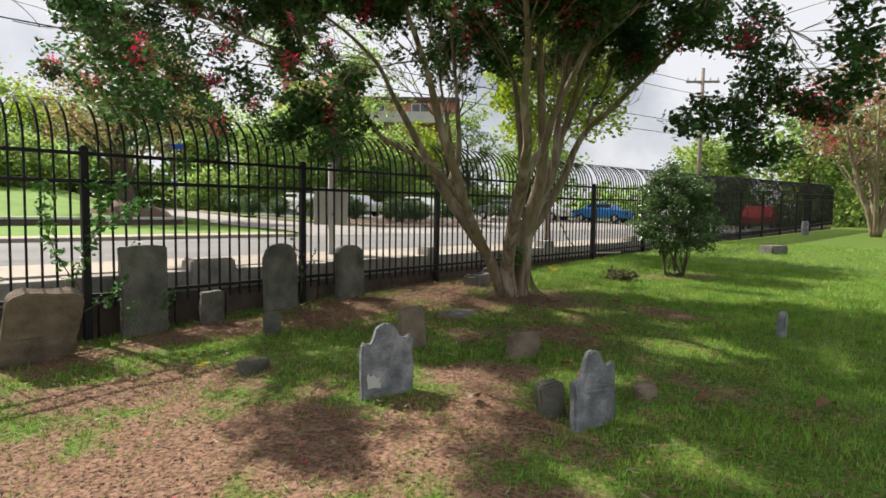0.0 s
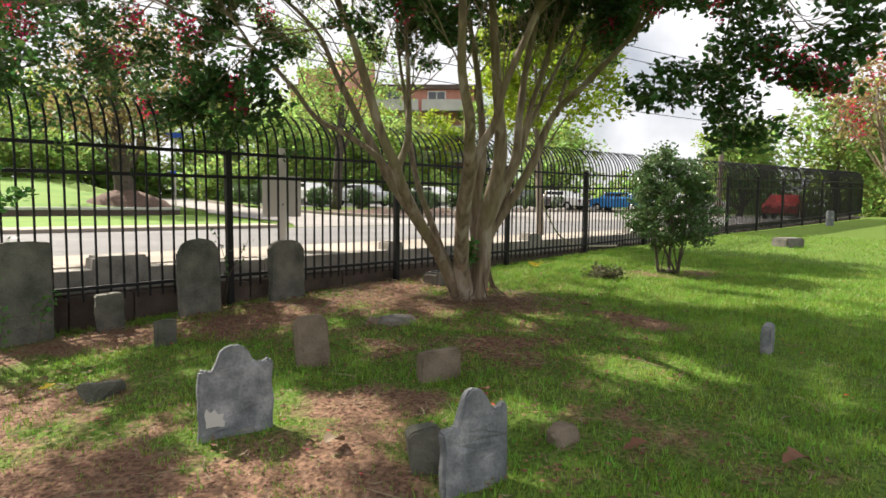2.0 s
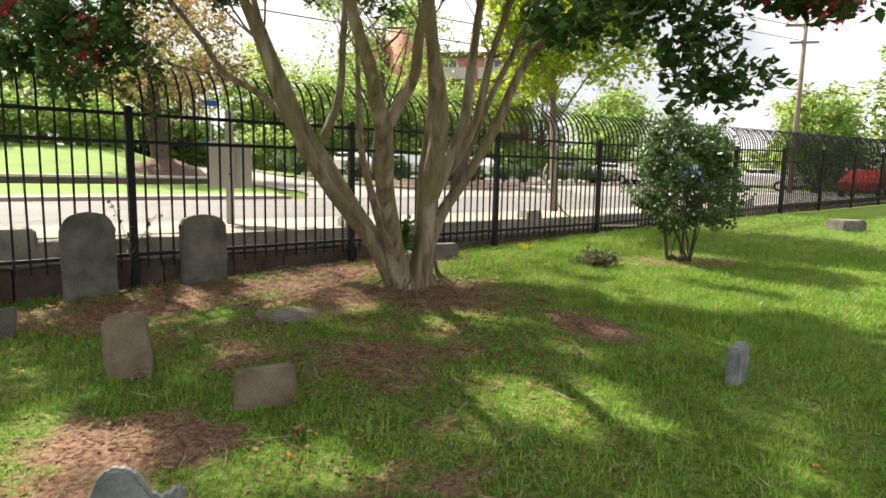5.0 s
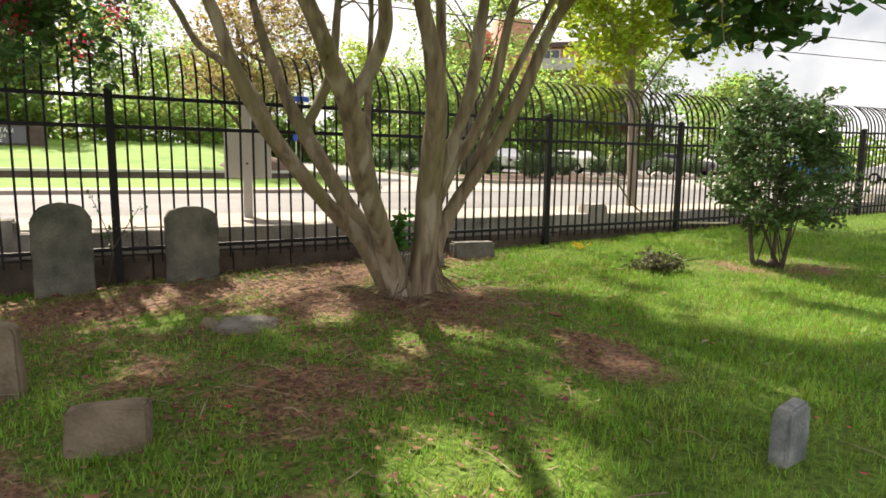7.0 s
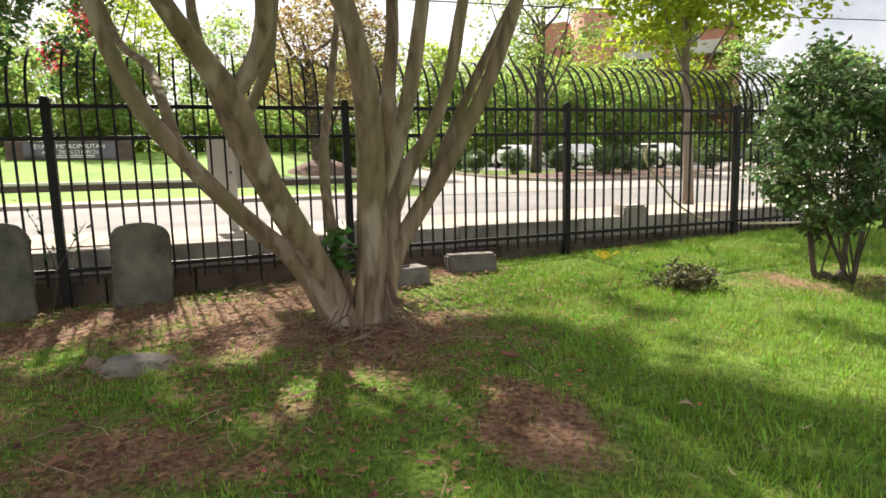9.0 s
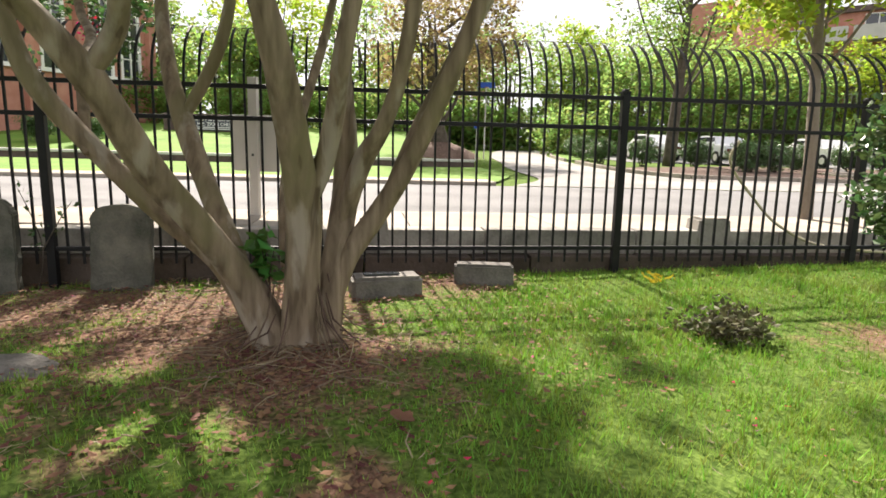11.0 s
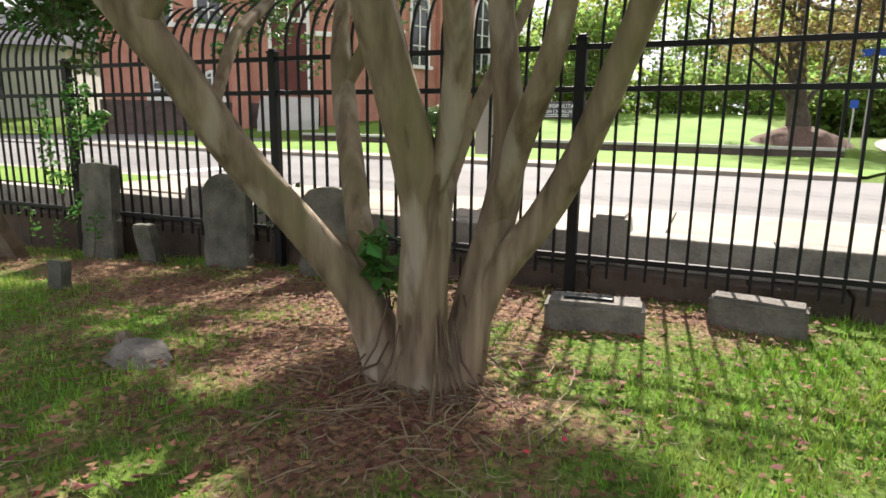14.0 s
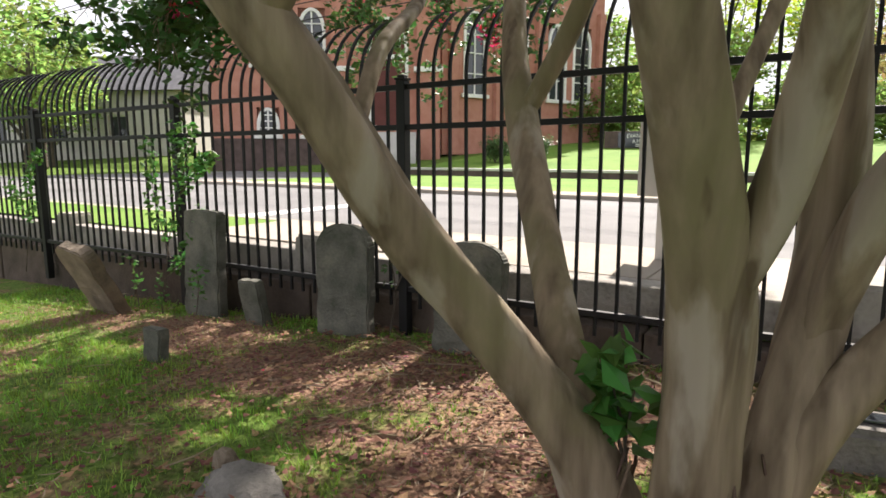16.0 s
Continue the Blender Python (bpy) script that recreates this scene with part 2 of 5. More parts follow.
def box(bm, x0, y0, z0, x1, y1, z1, bevel=0.0):
    vs = [bm.verts.new(v) for v in ((x0, y0, z0), (x1, y0, z0), (x1, y1, z0), (x0, y1, z0), (x0, y0, z1), (x1, y0, z1), (x1, y1, z1), (x0, y1, z1))]
    fs = [bm.faces.new([vs[i] for i in f]) for f in ((3, 2, 1, 0), (4, 5, 6, 7), (0, 1, 5, 4), (1, 2, 6, 5), (2, 3, 7, 6), (3, 0, 4, 7))]
    if bevel:
        es = list({e for f in fs for e in f.edges})
        bmesh.ops.bevel(bm, geom=es, offset=bevel, segments=2, affect="EDGES", profile=0.5)
    return vs


def slab(name, dims, material, parent, label="", bevel=0.0, **kw):
    bm = bmesh.new()
    box(bm, *dims, bevel)
    return part(name, bm, material, parent, label, **kw)


def tube(bm, pts, radii, sides=10, lump=0.0, cap=True, seed=0):
    """A tapered tube along points."""
    rings, n = [], len(pts)
    pts = [Vector(p) for p in pts]
    side = Vector((1, 0.3, 0.1)).normalized()
    for i, p in enumerate(pts):
        d = (pts[min(i + 1, n - 1)] - pts[max(i - 1, 0)]).normalized()
        a = (side - d * side.dot(d))
        a = a.normalized() if a.length > 1e-4 else d.orthogonal().normalized()
        side = a
        c = d.cross(a)
        ring = []
        for k in range(sides):
            t = 2 * math.pi * k / sides
            q = 1.0
            if lump:
                q += lump * (noise.noise(Vector((math.cos(t) * 1.3 + seed, math.sin(t) * 1.3, p.z * 2.2 + seed))) + 0.45 * math.sin(3 * t + seed + p.z * 1.2) + 0.5 * noise.noise(Vector((math.cos(t) * 3.2, math.sin(t) * 3.2 + seed, p.z * 0.9))) + 0.25 * noise.noise(Vector((math.cos(t) * 2, math.sin(t) * 2 + seed, p.z * 9))))
            ring.append(bm.verts.new(p + (a * math.cos(t) + c * math.sin(t)) * radii[i] * q))
        rings.append(ring)
    for r0, r1 in zip(rings, rings[1:]):
        for k in range(sides):
            bm.faces.new((r0[k], r0[(k + 1) % sides], r1[(k + 1) % sides], r1[k]))
    if cap:
        bm.faces.new(rings[-1])
        bm.faces.new(rings[0][::-1])


def spline(pts, k=5):
    """Catmull-Rom through points of any length (position and radius alike)."""
    P = [np.array(p, float) for p in pts]
    P = [2 * P[0] - P[1], *P, 2 * P[-1] - P[-2]]
    out = []
    for i in range(1, len(P) - 2):
        for j in range(k):
            t = j / k
            out.append(0.5 * (2 * P[i] + (P[i + 1] - P[i - 1]) * t + (2 * P[i - 1] - 5 * P[i] + 4 * P[i + 1] - P[i + 2]) * t * t + (3 * P[i] - P[i - 1] - 3 * P[i + 1] + P[i + 2]) * t ** 3))
    return out + [P[-2]]


def leaves(rng, centres, spread, per, size, flat=0.5, up=0.3):
    """Vertices and faces of folded leaves scattered round centres; spread: metres, per centre or one number."""
    c = np.repeat(np.asarray(centres, float), per, axis=0)
    n = len(c)
    sp = np.repeat(np.broadcast_to(np.asarray(spread, float), (len(centres),)), per)[:, None]
    v = rng.normal(size=(n, 3))
    v /= np.linalg.norm(v, axis=1)[:, None]
    p = c + v * sp * (rng.random((n, 1)) ** 0.5) * np.array([1, 1, flat])
    d = rng.normal(size=(n, 3))
    d[:, 2] *= 0.6
    d /= np.linalg.norm(d, axis=1)[:, None]
    w = np.cross(d, rng.normal(size=(n, 3)) + np.array([0, 0, up * 3]))
    w /= np.linalg.norm(w, axis=1)[:, None] + 1e-9
    nn = np.cross(d, w)
    s = size * (0.65 + 0.7 * rng.random((n, 1)))
    a, b = p - d * s * 0.5, p + d * s * 0.5
    l, r = p + w * s * 0.28 + nn * s * 0.08, p - w * s * 0.28 + nn * s * 0.08
    verts = np.stack([a, l, b, r], axis=1).reshape(-1, 3)
    i = np.arange(n)[:, None] * 4
    return verts, np.concatenate([i, i + 1, i + 2, i + 3], axis=1)


# ---- the plan: fence axis s (along) and d (towards the street) ----
A0, AU, AN = Vector((-1.97, 7.128, 0)), Vector((0.598, 0.801, 0)).normalized(), Vector((-0.801, 0.598, 0)).normalized()
FYAW = math.degrees(math.atan2(AU.y, AU.x))
STREET = 0.40


def at(s, d, z=0.0):
    p = A0 + AU * s + AN * d
    return Vector((p.x, p.y, z))


def sd(x, y):
    p = Vector((x, y, 0)) - A0
    return p.dot(AU), p.dot(AN)


def gz(x, y):
    y = min(34, max(-6, y))
    return 0.018 * (min(16, y) - 6) + 0.028 * min(0, y - 7.0) + 0.02 * max(0, y - 10.5) + 0.03 * min(0, max(-4, x + 0.3))


def rise(s):
    """How far the fence and its wall climb at s along the fence."""
    return 0.008 * s + 0.018 * max(0, s - 8)


# x, y, half length, half width, turn, strength
PATCHES = [(2.4, 6.95, 0.36, 0.22, -40, 1.6), (0.2, 7.5, 1.4, 1.0, 0, 0.95), (-1.0, 7.1, 1.4, 0.6, 53, 0.95), (-1.2, 2.7, 1.7, 0.95, 20, 1.05), (-0.5, 1.1, 2.0, 1.4, 0, 1.15),
           (0.8, 5.7, 0.9, 0.35, 20, 0.62), (1.2, 5.6, 0.5, 0.3, 0, 0.6), (0.3, 4.4, 0.4, 0.25, 20, 0.8), (-0.2, 9.0, 1.2, 0.4, 53, 0.95), (1.9, 4.3, 0.45, 0.25, 0, 0.7),
           (3.6, 10.6, 0.8, 0.45, 20, 0.9), (-2.6, 5.4, 1.4, 0.35, 53, 0.9), (2.7, 3.9, 0.4, 0.15, 0, 0.6), (-2.2, 3.6, 1.2, 0.5, 53, 0.7), (0.4, 2.9, 0.9, 0.4, 0, 0.5), (-2.6, 2.6, 1.3, 0.8, 30, 0.95)]


def thin_grass(x, y):
    """Worn, thin grass on the tree's side of the plot, full sward on the open side."""
    k = min(1, max(0, (3.0 - x + 0.25 * (5 - y)) / 2.0)) * min(1, max(0.2, (10.5 - y) / 2))
    n = noise.noise(Vector((x * 1.1, y * 1.1, 4))) + 0.7 * noise.noise(Vector((x * 3.4, y * 3.4, 2)))
    return max(0, 0.16 + 0.55 * n) * k + 0.12 * max(0, n) * (1 - k)


def bare(x, y):
    """How bare the soil is, 0 to 1."""
    v = 0.0
    for px, py, a, b, yaw, k in PATCHES:
        c, s = math.cos(radians(yaw)), math.sin(radians(yaw))
        dx, dy = x - px, y - py
        q = ((dx * c + dy * s) / a) ** 2 + ((dy * c - dx * s) / b) ** 2
        if q < 4:
            v = max(v, k * min(1.0, 1.25 - 0.75 * math.sqrt(q)))
    v *= 0.8 + 0.9 * noise.noise(Vector((x * 2.3, y * 2.3, 9)))
    return min(1.0, max(0.0, v)) * 0.85 + thin_grass(x, y)


# ---- ground ----
def steps(*segs):
    out = []
    for a, b, h in segs:
        n = max(1, round((b - a) / h))
        out += [a + (b - a) * i / n for i in range(n)]
    return out + [segs[-1][1]]


def street_z(s, d):
    """Height of the land on the street's side."""
    z = STREET - 0.06
    if d < 8.6:
        return z
    k = min(1, max(0, (s - 6.6) / 2.6))
    k = k * k * (3 - 2 * k)
    lawn = 0.1 * min(d - 19.1, 15) + 0.22 if d > 19.05 else 0.0
    return z + lawn * (1 - k) + 0.02 * min(d - 8.6, 50) * k


def build_ground():
    S = steps((-400, -60, 68), (-60, -14, 1.5), (-14, 14, 0.14), (14, 40, 1.2), (40, 600, 80))
    D = steps((-300, -40, 52), (-40, -12, 3), (-12, 0.2, 0.14)) + steps((0.36, 1.0, 0.3), (1.0, 19.0, 1.2), (19.0, 19.2, 0.2), (19.2, 40, 1.5), (40, 900, 110))
    verts, mask = [], []
    for d in D:
        for s in S:
            p = at(s, d)
            inside = d <= 0.21
            z = gz(p.x, p.y) if inside else street_z(s, d)
            fine = inside and -12 < d and -14 < s < 14
            if fine:
                z += 0.02 * noise.noise(Vector((p.x * 1.3, p.y * 1.3, 0))) + 0.012 * noise.noise(Vector((p.x * 5, p.y * 5, 1)))
            verts.append((p.x, p.y, z))
            mask.append(bare(p.x, p.y) if fine else 0.1)
    ns = len(S)
    faces = [(j * ns + i, j * ns + i + 1, (j + 1) * ns + i + 1, (j + 1) * ns + i) for j in range(len(D) - 1) for i in range(ns - 1)]
    ob = raw("ground", verts, faces, M_GROUND, smooth=True)
    a = ob.data.attributes.new("bare", "FLOAT", "POINT")
    a.data.foreach_set("value", mask)
    tagged(ob, "green lawn with bare red soil patches in the graveyard", "ground", kind="structure")


build_ground()


# ---- fence ----
def picket_mesh():
    bm = bmesh.new()
    h = 0.009
    prof = [(0, 0.17), (0, 0.9), (0, 1.70)] + [(0.5 * (1 - math.cos(radians(a))), 1.70 + 0.5 * math.sin(radians(a))) for a in (10, 20, 30, 40, 50, 60, 70)]
    rows = []
    for i, (d, z) in enumerate(prof):
        a = radians(max(0, (i - 2) * 10))
        k = 0.25 if i == len(prof) - 1 else 1
        nx, nz = math.cos(a), -math.sin(a)
        rows.append([bm.verts.new((sx * h * k, d + sy * h * k * nx, z + sy * h * k * nz)) for sx, sy in ((-1, -1), (1, -1), (1, 1), (-1, 1))])
    for r0, r1 in zip(rows, rows[1:]):
        for k in range(4):
            bm.faces.new((r0[k], r0[(k + 1) % 4], r1[(k + 1) % 4], r1[k]))
    bm.faces.new(rows[0][::-1])
    bm.faces.new(rows[-1])
    me = bpy.data.meshes.new("picket")
    bm.to_mesh(me)
    bm.free()
    me.materials.append(M_METAL)
    return me


PANEL, NPICK = 2.44, 20


def fence_panel():
    root = thing("steel_fence", pose(0, 0, 0), "black steel fence panel with outward-curving pickets", "fence", "graveyard fence panels")
    bm = bmesh.new()
    box(bm, -0.034, -0.034, -0.12, 0.034, 0.034, 1.70, 0.004)
    part("post", bm, M_METAL, root)
    bm = bmesh.new()
    box(bm, -0.04, -0.04, 1.70, 0.04, 0.04, 1.715, 0.003)
    box(bm, -0.03, -0.03, 1.714, 0.03, 0.03, 1.735, 0.012)
    part("post_cap", bm, M_METAL, root)
    for z in (1.655, 1.395, 0.30):
        slab("rail", (0.034, -0.019, z - 0.018, PANEL - 0.034, 0.019, z + 0.018), M_METAL, root, bevel=0.003)
    me = picket_mesh()
    for i in range(1, NPICK):
        ob = new("picket", me)
        ob.parent = root
        ob.matrix_basis = pose(PANEL * i / NPICK, 0, 0, random.uniform(-0.25, 0.25), random.uniform(-0.3, 0.3), 0)
    bm = bmesh.new()
    tube(bm, [(0.06, 0.28, 2.165), (PANEL / 2, 0.28, 2.155), (PANEL - 0.06, 0.28, 2.165)], [0.0025] * 3, 5)
    part("tie_wire", bm, M_METAL, root)
    return root


def panel_pose(k):
    p = at(k * PANEL, 0)
    return pose(p.x, p.y, rise(k * PANEL), 0, -math.degrees(math.atan((rise((k + 1) * PANEL) - rise(k * PANEL)) / PANEL)), FYAW)


first = fence_panel()
first.matrix_world = panel_pose(-6)
for k in range(-5, 13):
    copy_thing(first, panel_pose(k))


# ---- boundary wall under and behind the fence ----
def boundary_wall():
    rng = random.Random(5)
    wall = thing("boundary_wall", Matrix.Translation(at(-14.6, 0.22)) @ pose(0, 0, 0, 0, 0, FYAW), "low weathered granite retaining wall below the fence", "wall", kind="structure")
    s = 0.0
    while s < 46:
        w = rng.uniform(0.55, 1.1)
        base = gz(*at(s - 14.6, 0)[:2]) - 0.15
        bm = bmesh.new()
        box(bm, 0.006, -0.14 + rng.uniform(-0.01, 0.01), base, w - 0.006, 0.17, 0.21 + rise(s - 14.6) * 0.75 + rng.uniform(-0.008, 0.008), 0.012)
        ob = part("stone_block", bm, M_BASE_SHADED, wall)
        ob.location = (s, 0, 0)
        s += w
    s = 0.0
    while s < 46:
        w = rng.uniform(1.2, 1.7)
        bm = bmesh.new()
        box(bm, 0.004, 0.03, 0.215, w - 0.004, 0.27, 0.445 + rng.uniform(-0.006, 0.006), 0.014)
        ob = part("coping_stone", bm, M_CURB, wall)
        ob.location = (s, 0, rise(s - 14.6) * 0.6)
        s += w
    for s0, w in ((-1.35, 0.62), (2.47, 0.34), (5.8, 0.42), (9.6, 0.42), (-5.2, 0.42), (13.3, 0.42)):
        bm = bmesh.new()
        vs = box(bm, 0, 0.015, 0.2, w, 0.29, 0.57, 0.0)
        for v in vs[4:]:
            v.co.x += 0.05 if v.co.x < w / 2 else -0.05
        bmesh.ops.bevel(bm, geom=list(bm.edges), offset=0.025, segments=2, affect="EDGES")
        ob = part("pier_block", bm, M_CURB, wall, "taller rough pier block")
        ob.location = (s0 + 14.6, 0, rise(s0) * 0.6)


boundary_wall()


# ---- gravestones ----
def outline_stone(name, x, y, yaw, w, h, t, top, material, label, lean=0.0, side=0.0, rough=0.012, z=None, foot=0.15, group="graveyard headstones", twist=0.0):
    """An upright slab; top: list of (x fraction, z fraction) over its upper edge from left to right."""
    bm = bmesh.new()
    z0 = -foot
    zs = [z0, 0.0, h * 0.25, h * 0.5, min(q for _, q in top) * h * 0.97]
    left = [(-w / 2, q) for q in zs]
    right = [(w / 2, q) for q in reversed(zs)]
    loop = left + [(fx * w, fz * h) for fx, fz in top] + right
    front = [bm.verts.new((a, -t / 2, b)) for a, b in loop]
    f = bm.faces.new(front[::-1])
    r = bmesh.ops.extrude_face_region(bm, geom=[f])
    for v in r["geom"]:
        if isinstance(v, bmesh.types.BMVert):
            v.co.y += t
    bmesh.ops.recalc_face_normals(bm, faces=bm.faces)
    bmesh.ops.bevel(bm, geom=[e for e in bm.edges if e.calc_face_angle(0) > 0.5], offset=min(0.012, t * 0.2), segments=2, affect="EDGES")
    big = [f for f in bm.faces if len(f.verts) > 6]
    bmesh.ops.triangulate(bm, faces=big)
    for _ in range(2):
        bmesh.ops.subdivide_edges(bm, edges=[e for e in bm.edges if e.calc_length() > 0.07], cuts=1)
    sd_ = x * 3.1 + y
    for v in bm.verts:
        q = Vector((v.co.x * 9 + sd_, v.co.y * 9, v.co.z * 9))
        v.co += Vector((noise.noise(q), noise.noise(q + Vector((7, 0, 0))), noise.noise(q + Vector((0, 7, 0))))) * rough
    ob = part(name, bm, material, None, label, category="gravestone")
    ob["group"] = group
    ob.matrix_world = pose(x, y, gz(x, y) if z is None else z, lean, side, yaw)
    return ob


def arch(n=9, shoulder=0.82, inset=0.0):
    """A round-headed top with small shoulders."""
    pts = [(-0.5, shoulder)]
    for i in range(n):
        a = math.pi * (1 - i / (n - 1))
        pts.append(((0.46 - inset) * math.cos(a), shoulder + 0.02 + (0.98 - shoulder) * math.sin(a)))
    return pts + [(0.5, shoulder)]


CARVED = [(-0.5, 0.78), (-0.42, 0.80), (-0.33, 0.76), (-0.25, 0.84), (-0.19, 0.93), (-0.1, 0.985), (0.0, 1.0), (0.1, 0.98), (0.18, 0.92), (0.24, 0.85), (0.33, 0.80), (0.38, 0.84), (0.46, 0.85), (0.5, 0.8)]
CARVED_B = [(-0.5, 0.66), (-0.4, 0.7), (-0.3, 0.68), (-0.22, 0.84), (-0.16, 0.94), (-0.08, 0.99), (0.02, 1.0), (0.12, 0.97), (0.2, 0.9), (0.28, 0.82), (0.36, 0.8), (0.44, 0.86), (0.5, 0.84)]
FLAT = [(-0.5, 0.985), (-0.2, 1.0), (0.2, 1.0), (0.5, 0.98)]
ROUND = [(-0.5, 0.88), (-0.44, 0.95), (-0.3, 1.0), (0.3, 1.0), (0.44, 0.96), (0.5, 0.88)]

outline_stone("headstone", -3.42, 4.5, 50, 0.55, 0.66, 0.11, ROUND, M_BROWNSTONE, "leaning weathered brown headstone with rounded shoulders", lean=27, side=4, z=-0.14)
outline_stone("headstone", -3.03, 5.46, 53, 0.45, 0.86, 0.09, FLAT, M_SLATE, "tall flat-topped dark stone headstone by the fence", lean=-2, z=-0.1)
outline_stone("headstone", -2.6, 5.99, 48, 0.24, 0.36, 0.08, FLAT, M_SLATE, "small square stone marker leaning beside the fence", lean=9, side=-3, z=-0.1)
outline_stone("headstone", -2.09, 6.7, 58, 0.45, 0.79, 0.09, arch(), M_SLATE, "mossy round-topped headstone beside the fence", lean=-2, z=-0.05)
outline_stone("headstone", -1.46, 7.5, 58, 0.46, 0.70, 0.09, arch(9, 0.86), M_SLATE, "grey round-topped headstone beside the fence", lean=-3, side=1)
outline_stone("footstone", -1.74, 5.53, 55, 0.17, 0.21, 0.08, FLAT, M_SLATE, "small square stone stub in the grass", z=-0.09)
carved = outline_stone("headstone", -0.25, 3.86, 38, 0.4, 0.6, 0.06, CARVED, M_MARBLE, "carved grey marble headstone with a patched spot", lean=-3, z=gz(-0.25, 3.86) - 0.105)
bm = bmesh.new()
prof = [(-0.165, 0.165), (-0.11, 0.168), (-0.07, 0.16), (-0.066, 0.19), (-0.078, 0.205), (-0.07, 0.235), (-0.1, 0.232), (-0.118, 0.26), (-0.14, 0.246), (-0.162, 0.27), (-0.172, 0.235), (-0.164, 0.2)]
low = [bm.verts.new((a, -0.034, b)) for a, b in prof]
bm.faces.new(low)
r = bmesh.ops.extrude_face_region(bm, geom=list(bm.faces))
for v in r["geom"]:
    if isinstance(v, bmesh.types.BMVert):
        v.co.y -= 0.002
bmesh.ops.recalc_face_normals(bm, faces=bm.faces)
part("flaked_patch", bm, M_CONC, carved, "pale flaked patch")
outline_stone("headstone", 1.1, 3.48, 40, 0.36, 0.56, 0.055, CARVED_B, M_MARBLE, "carved grey marble headstone with a broken shoulder", lean=-4, side=2, z=gz(1.1, 3.48) - 0.1)
outline_stone("footstone", 0.86, 3.62, 20, 0.17, 0.22, 0.1, ROUND, M_SLATE, "small round-topped dark footstone in the grass", side=-8)
outline_stone("footstone", -0.26, 5.09, 36, 0.25, 0.37, 0.07, ROUND, M_BROWNSTONE, "small brown stone marker leaning in shade", side=-4, lean=-4)
outline_stone("footstone", 0.71, 4.97, 38, 0.32, 0.2, 0.09, [(-0.5, 0.86), (-0.3, 0.95), (0.3, 1.0), (0.5, 0.97)], M_BROWNSTONE, "low broken brown stone marker in grass")
outline_stone("footstone", 3.27, 6.0, 60, 0.17, 0.25, 0.075, [(-0.5, 0.9), (-0.2, 0.97), (0.3, 1.0), (0.5, 0.93)], M_MARBLE, "small blue-grey marble footstone in the lawn", side=3)


def boulder(name, x, y, yaw, dims, material, label, tilt=0, category="stone", sink=0.25, cut=0.6, lift=0.0):
    """A rough stone: blocks keep straight sides, fieldstones are chipped all over."""
    bm = bmesh.new()
    if name == "fieldstone":
        bmesh.ops.create_icosphere(bm, subdivisions=4, radius=0.5)
        rng = random.Random(x * 7 + y)
        planes = [(Vector((rng.gauss(0, 1), rng.gauss(0, 1), rng.gauss(0, 0.7))).normalized(), rng.uniform(0.3, 0.42)) for _ in range(11)] + [(Vector((0.1, 0.15, 1)).normalized(), 0.3)]
        for v in bm.verts:
            for n, k in planes:
                q = v.co.dot(n)
                if q > k:
                    v.co -= n * (q - k)
            v.co += v.co.normalized() * (0.05 * noise.noise(v.co * 5 + Vector((x, y, 0))) + 0.025 * noise.noise(v.co * 16))
            v.co.x, v.co.y, v.co.z = v.co.x * dims[0] * 1.25, v.co.y * dims[1] * 1.25, v.co.z * dims[2] * 1.5 + dims[2] * 0.2
    else:
        box(bm, -dims[0] / 2, -dims[1] / 2, -dims[2] * sink, dims[0] / 2, dims[1] / 2, dims[2] * (1 - sink), 0.0)
        bmesh.ops.bevel(bm, geom=list(bm.edges), offset=min(dims) * 0.12, segments=2, affect="EDGES")
        for _ in range(3):
            bmesh.ops.subdivide_edges(bm, edges=[e for e in bm.edges if e.calc_length() > 0.04], cuts=1)
        for v in bm.verts:
            q = v.co * 8 + Vector((x * 5, y * 5, 0))
            v.co += Vector((noise.noise(q), noise.noise(q + Vector((9, 0, 0))), noise.noise(q + Vector((0, 9, 0))))) * 0.035 * cut * 4 * min(dims)
    ob = part(name, bm, material, None, label, category=category, smooth=False)
    ob.matrix_world = pose(x, y, gz(x, y) + lift, tilt, 0, yaw)
    return ob


boulder("fieldstone", -1.42, 4.3, 60, (0.26, 0.15, 0.16), M_SLATE, "rough grey fieldstone lying in thin grass", 8)
boulder("fieldstone", 1.53, 4.05, 38, (0.21, 0.13, 0.14), M_BROWNSTONE, "wedge-shaped brown stone in shaded grass", 12)
boulder("fieldstone", 0.05, 6.5, 44, (0.44, 0.25, 0.08), M_FIELD, "flat pale rock lying beside the tree", 5, cut=1.1)
boulder("fieldstone", -0.12, 6.38, 10, (0.12, 0.09, 0.1), M_BROWNSTONE, "small rusty stone beside a pale rock")
boulder("stone_block", 0.16, 8.93, 62, (0.55, 0.26, 0.22), M_FIELD, "low rough grave block with a metal plate", cut=0.25)
boulder("stone_block", 0.42, 9.8, 45, (0.5, 0.18, 0.24), M_FIELD, "low rectangular stone block by the fence", cut=0.2)
boulder("stone_block", 7.1, 15.5, 34, (0.6, 0.4, 0.25), M_FIELD, "flat grey marker stone set in the lawn", cut=0.15)
outline_stone("footstone", 12.3, 25.2, 23, 0.3, 0.55, 0.1, ROUND, M_MARBLE, "small pale footstone near the far fence end")
plate = slab("plate", (-0.14, -0.06, 0, 0.14, 0.06, 0.012), M_GLASS, None, "dark metal name plate on a grave block", 0.003, category="plate")
plate.matrix_world = pose(0.14, 8.9, gz(0.14, 8.9) + 0.168, -6, 0, 62)


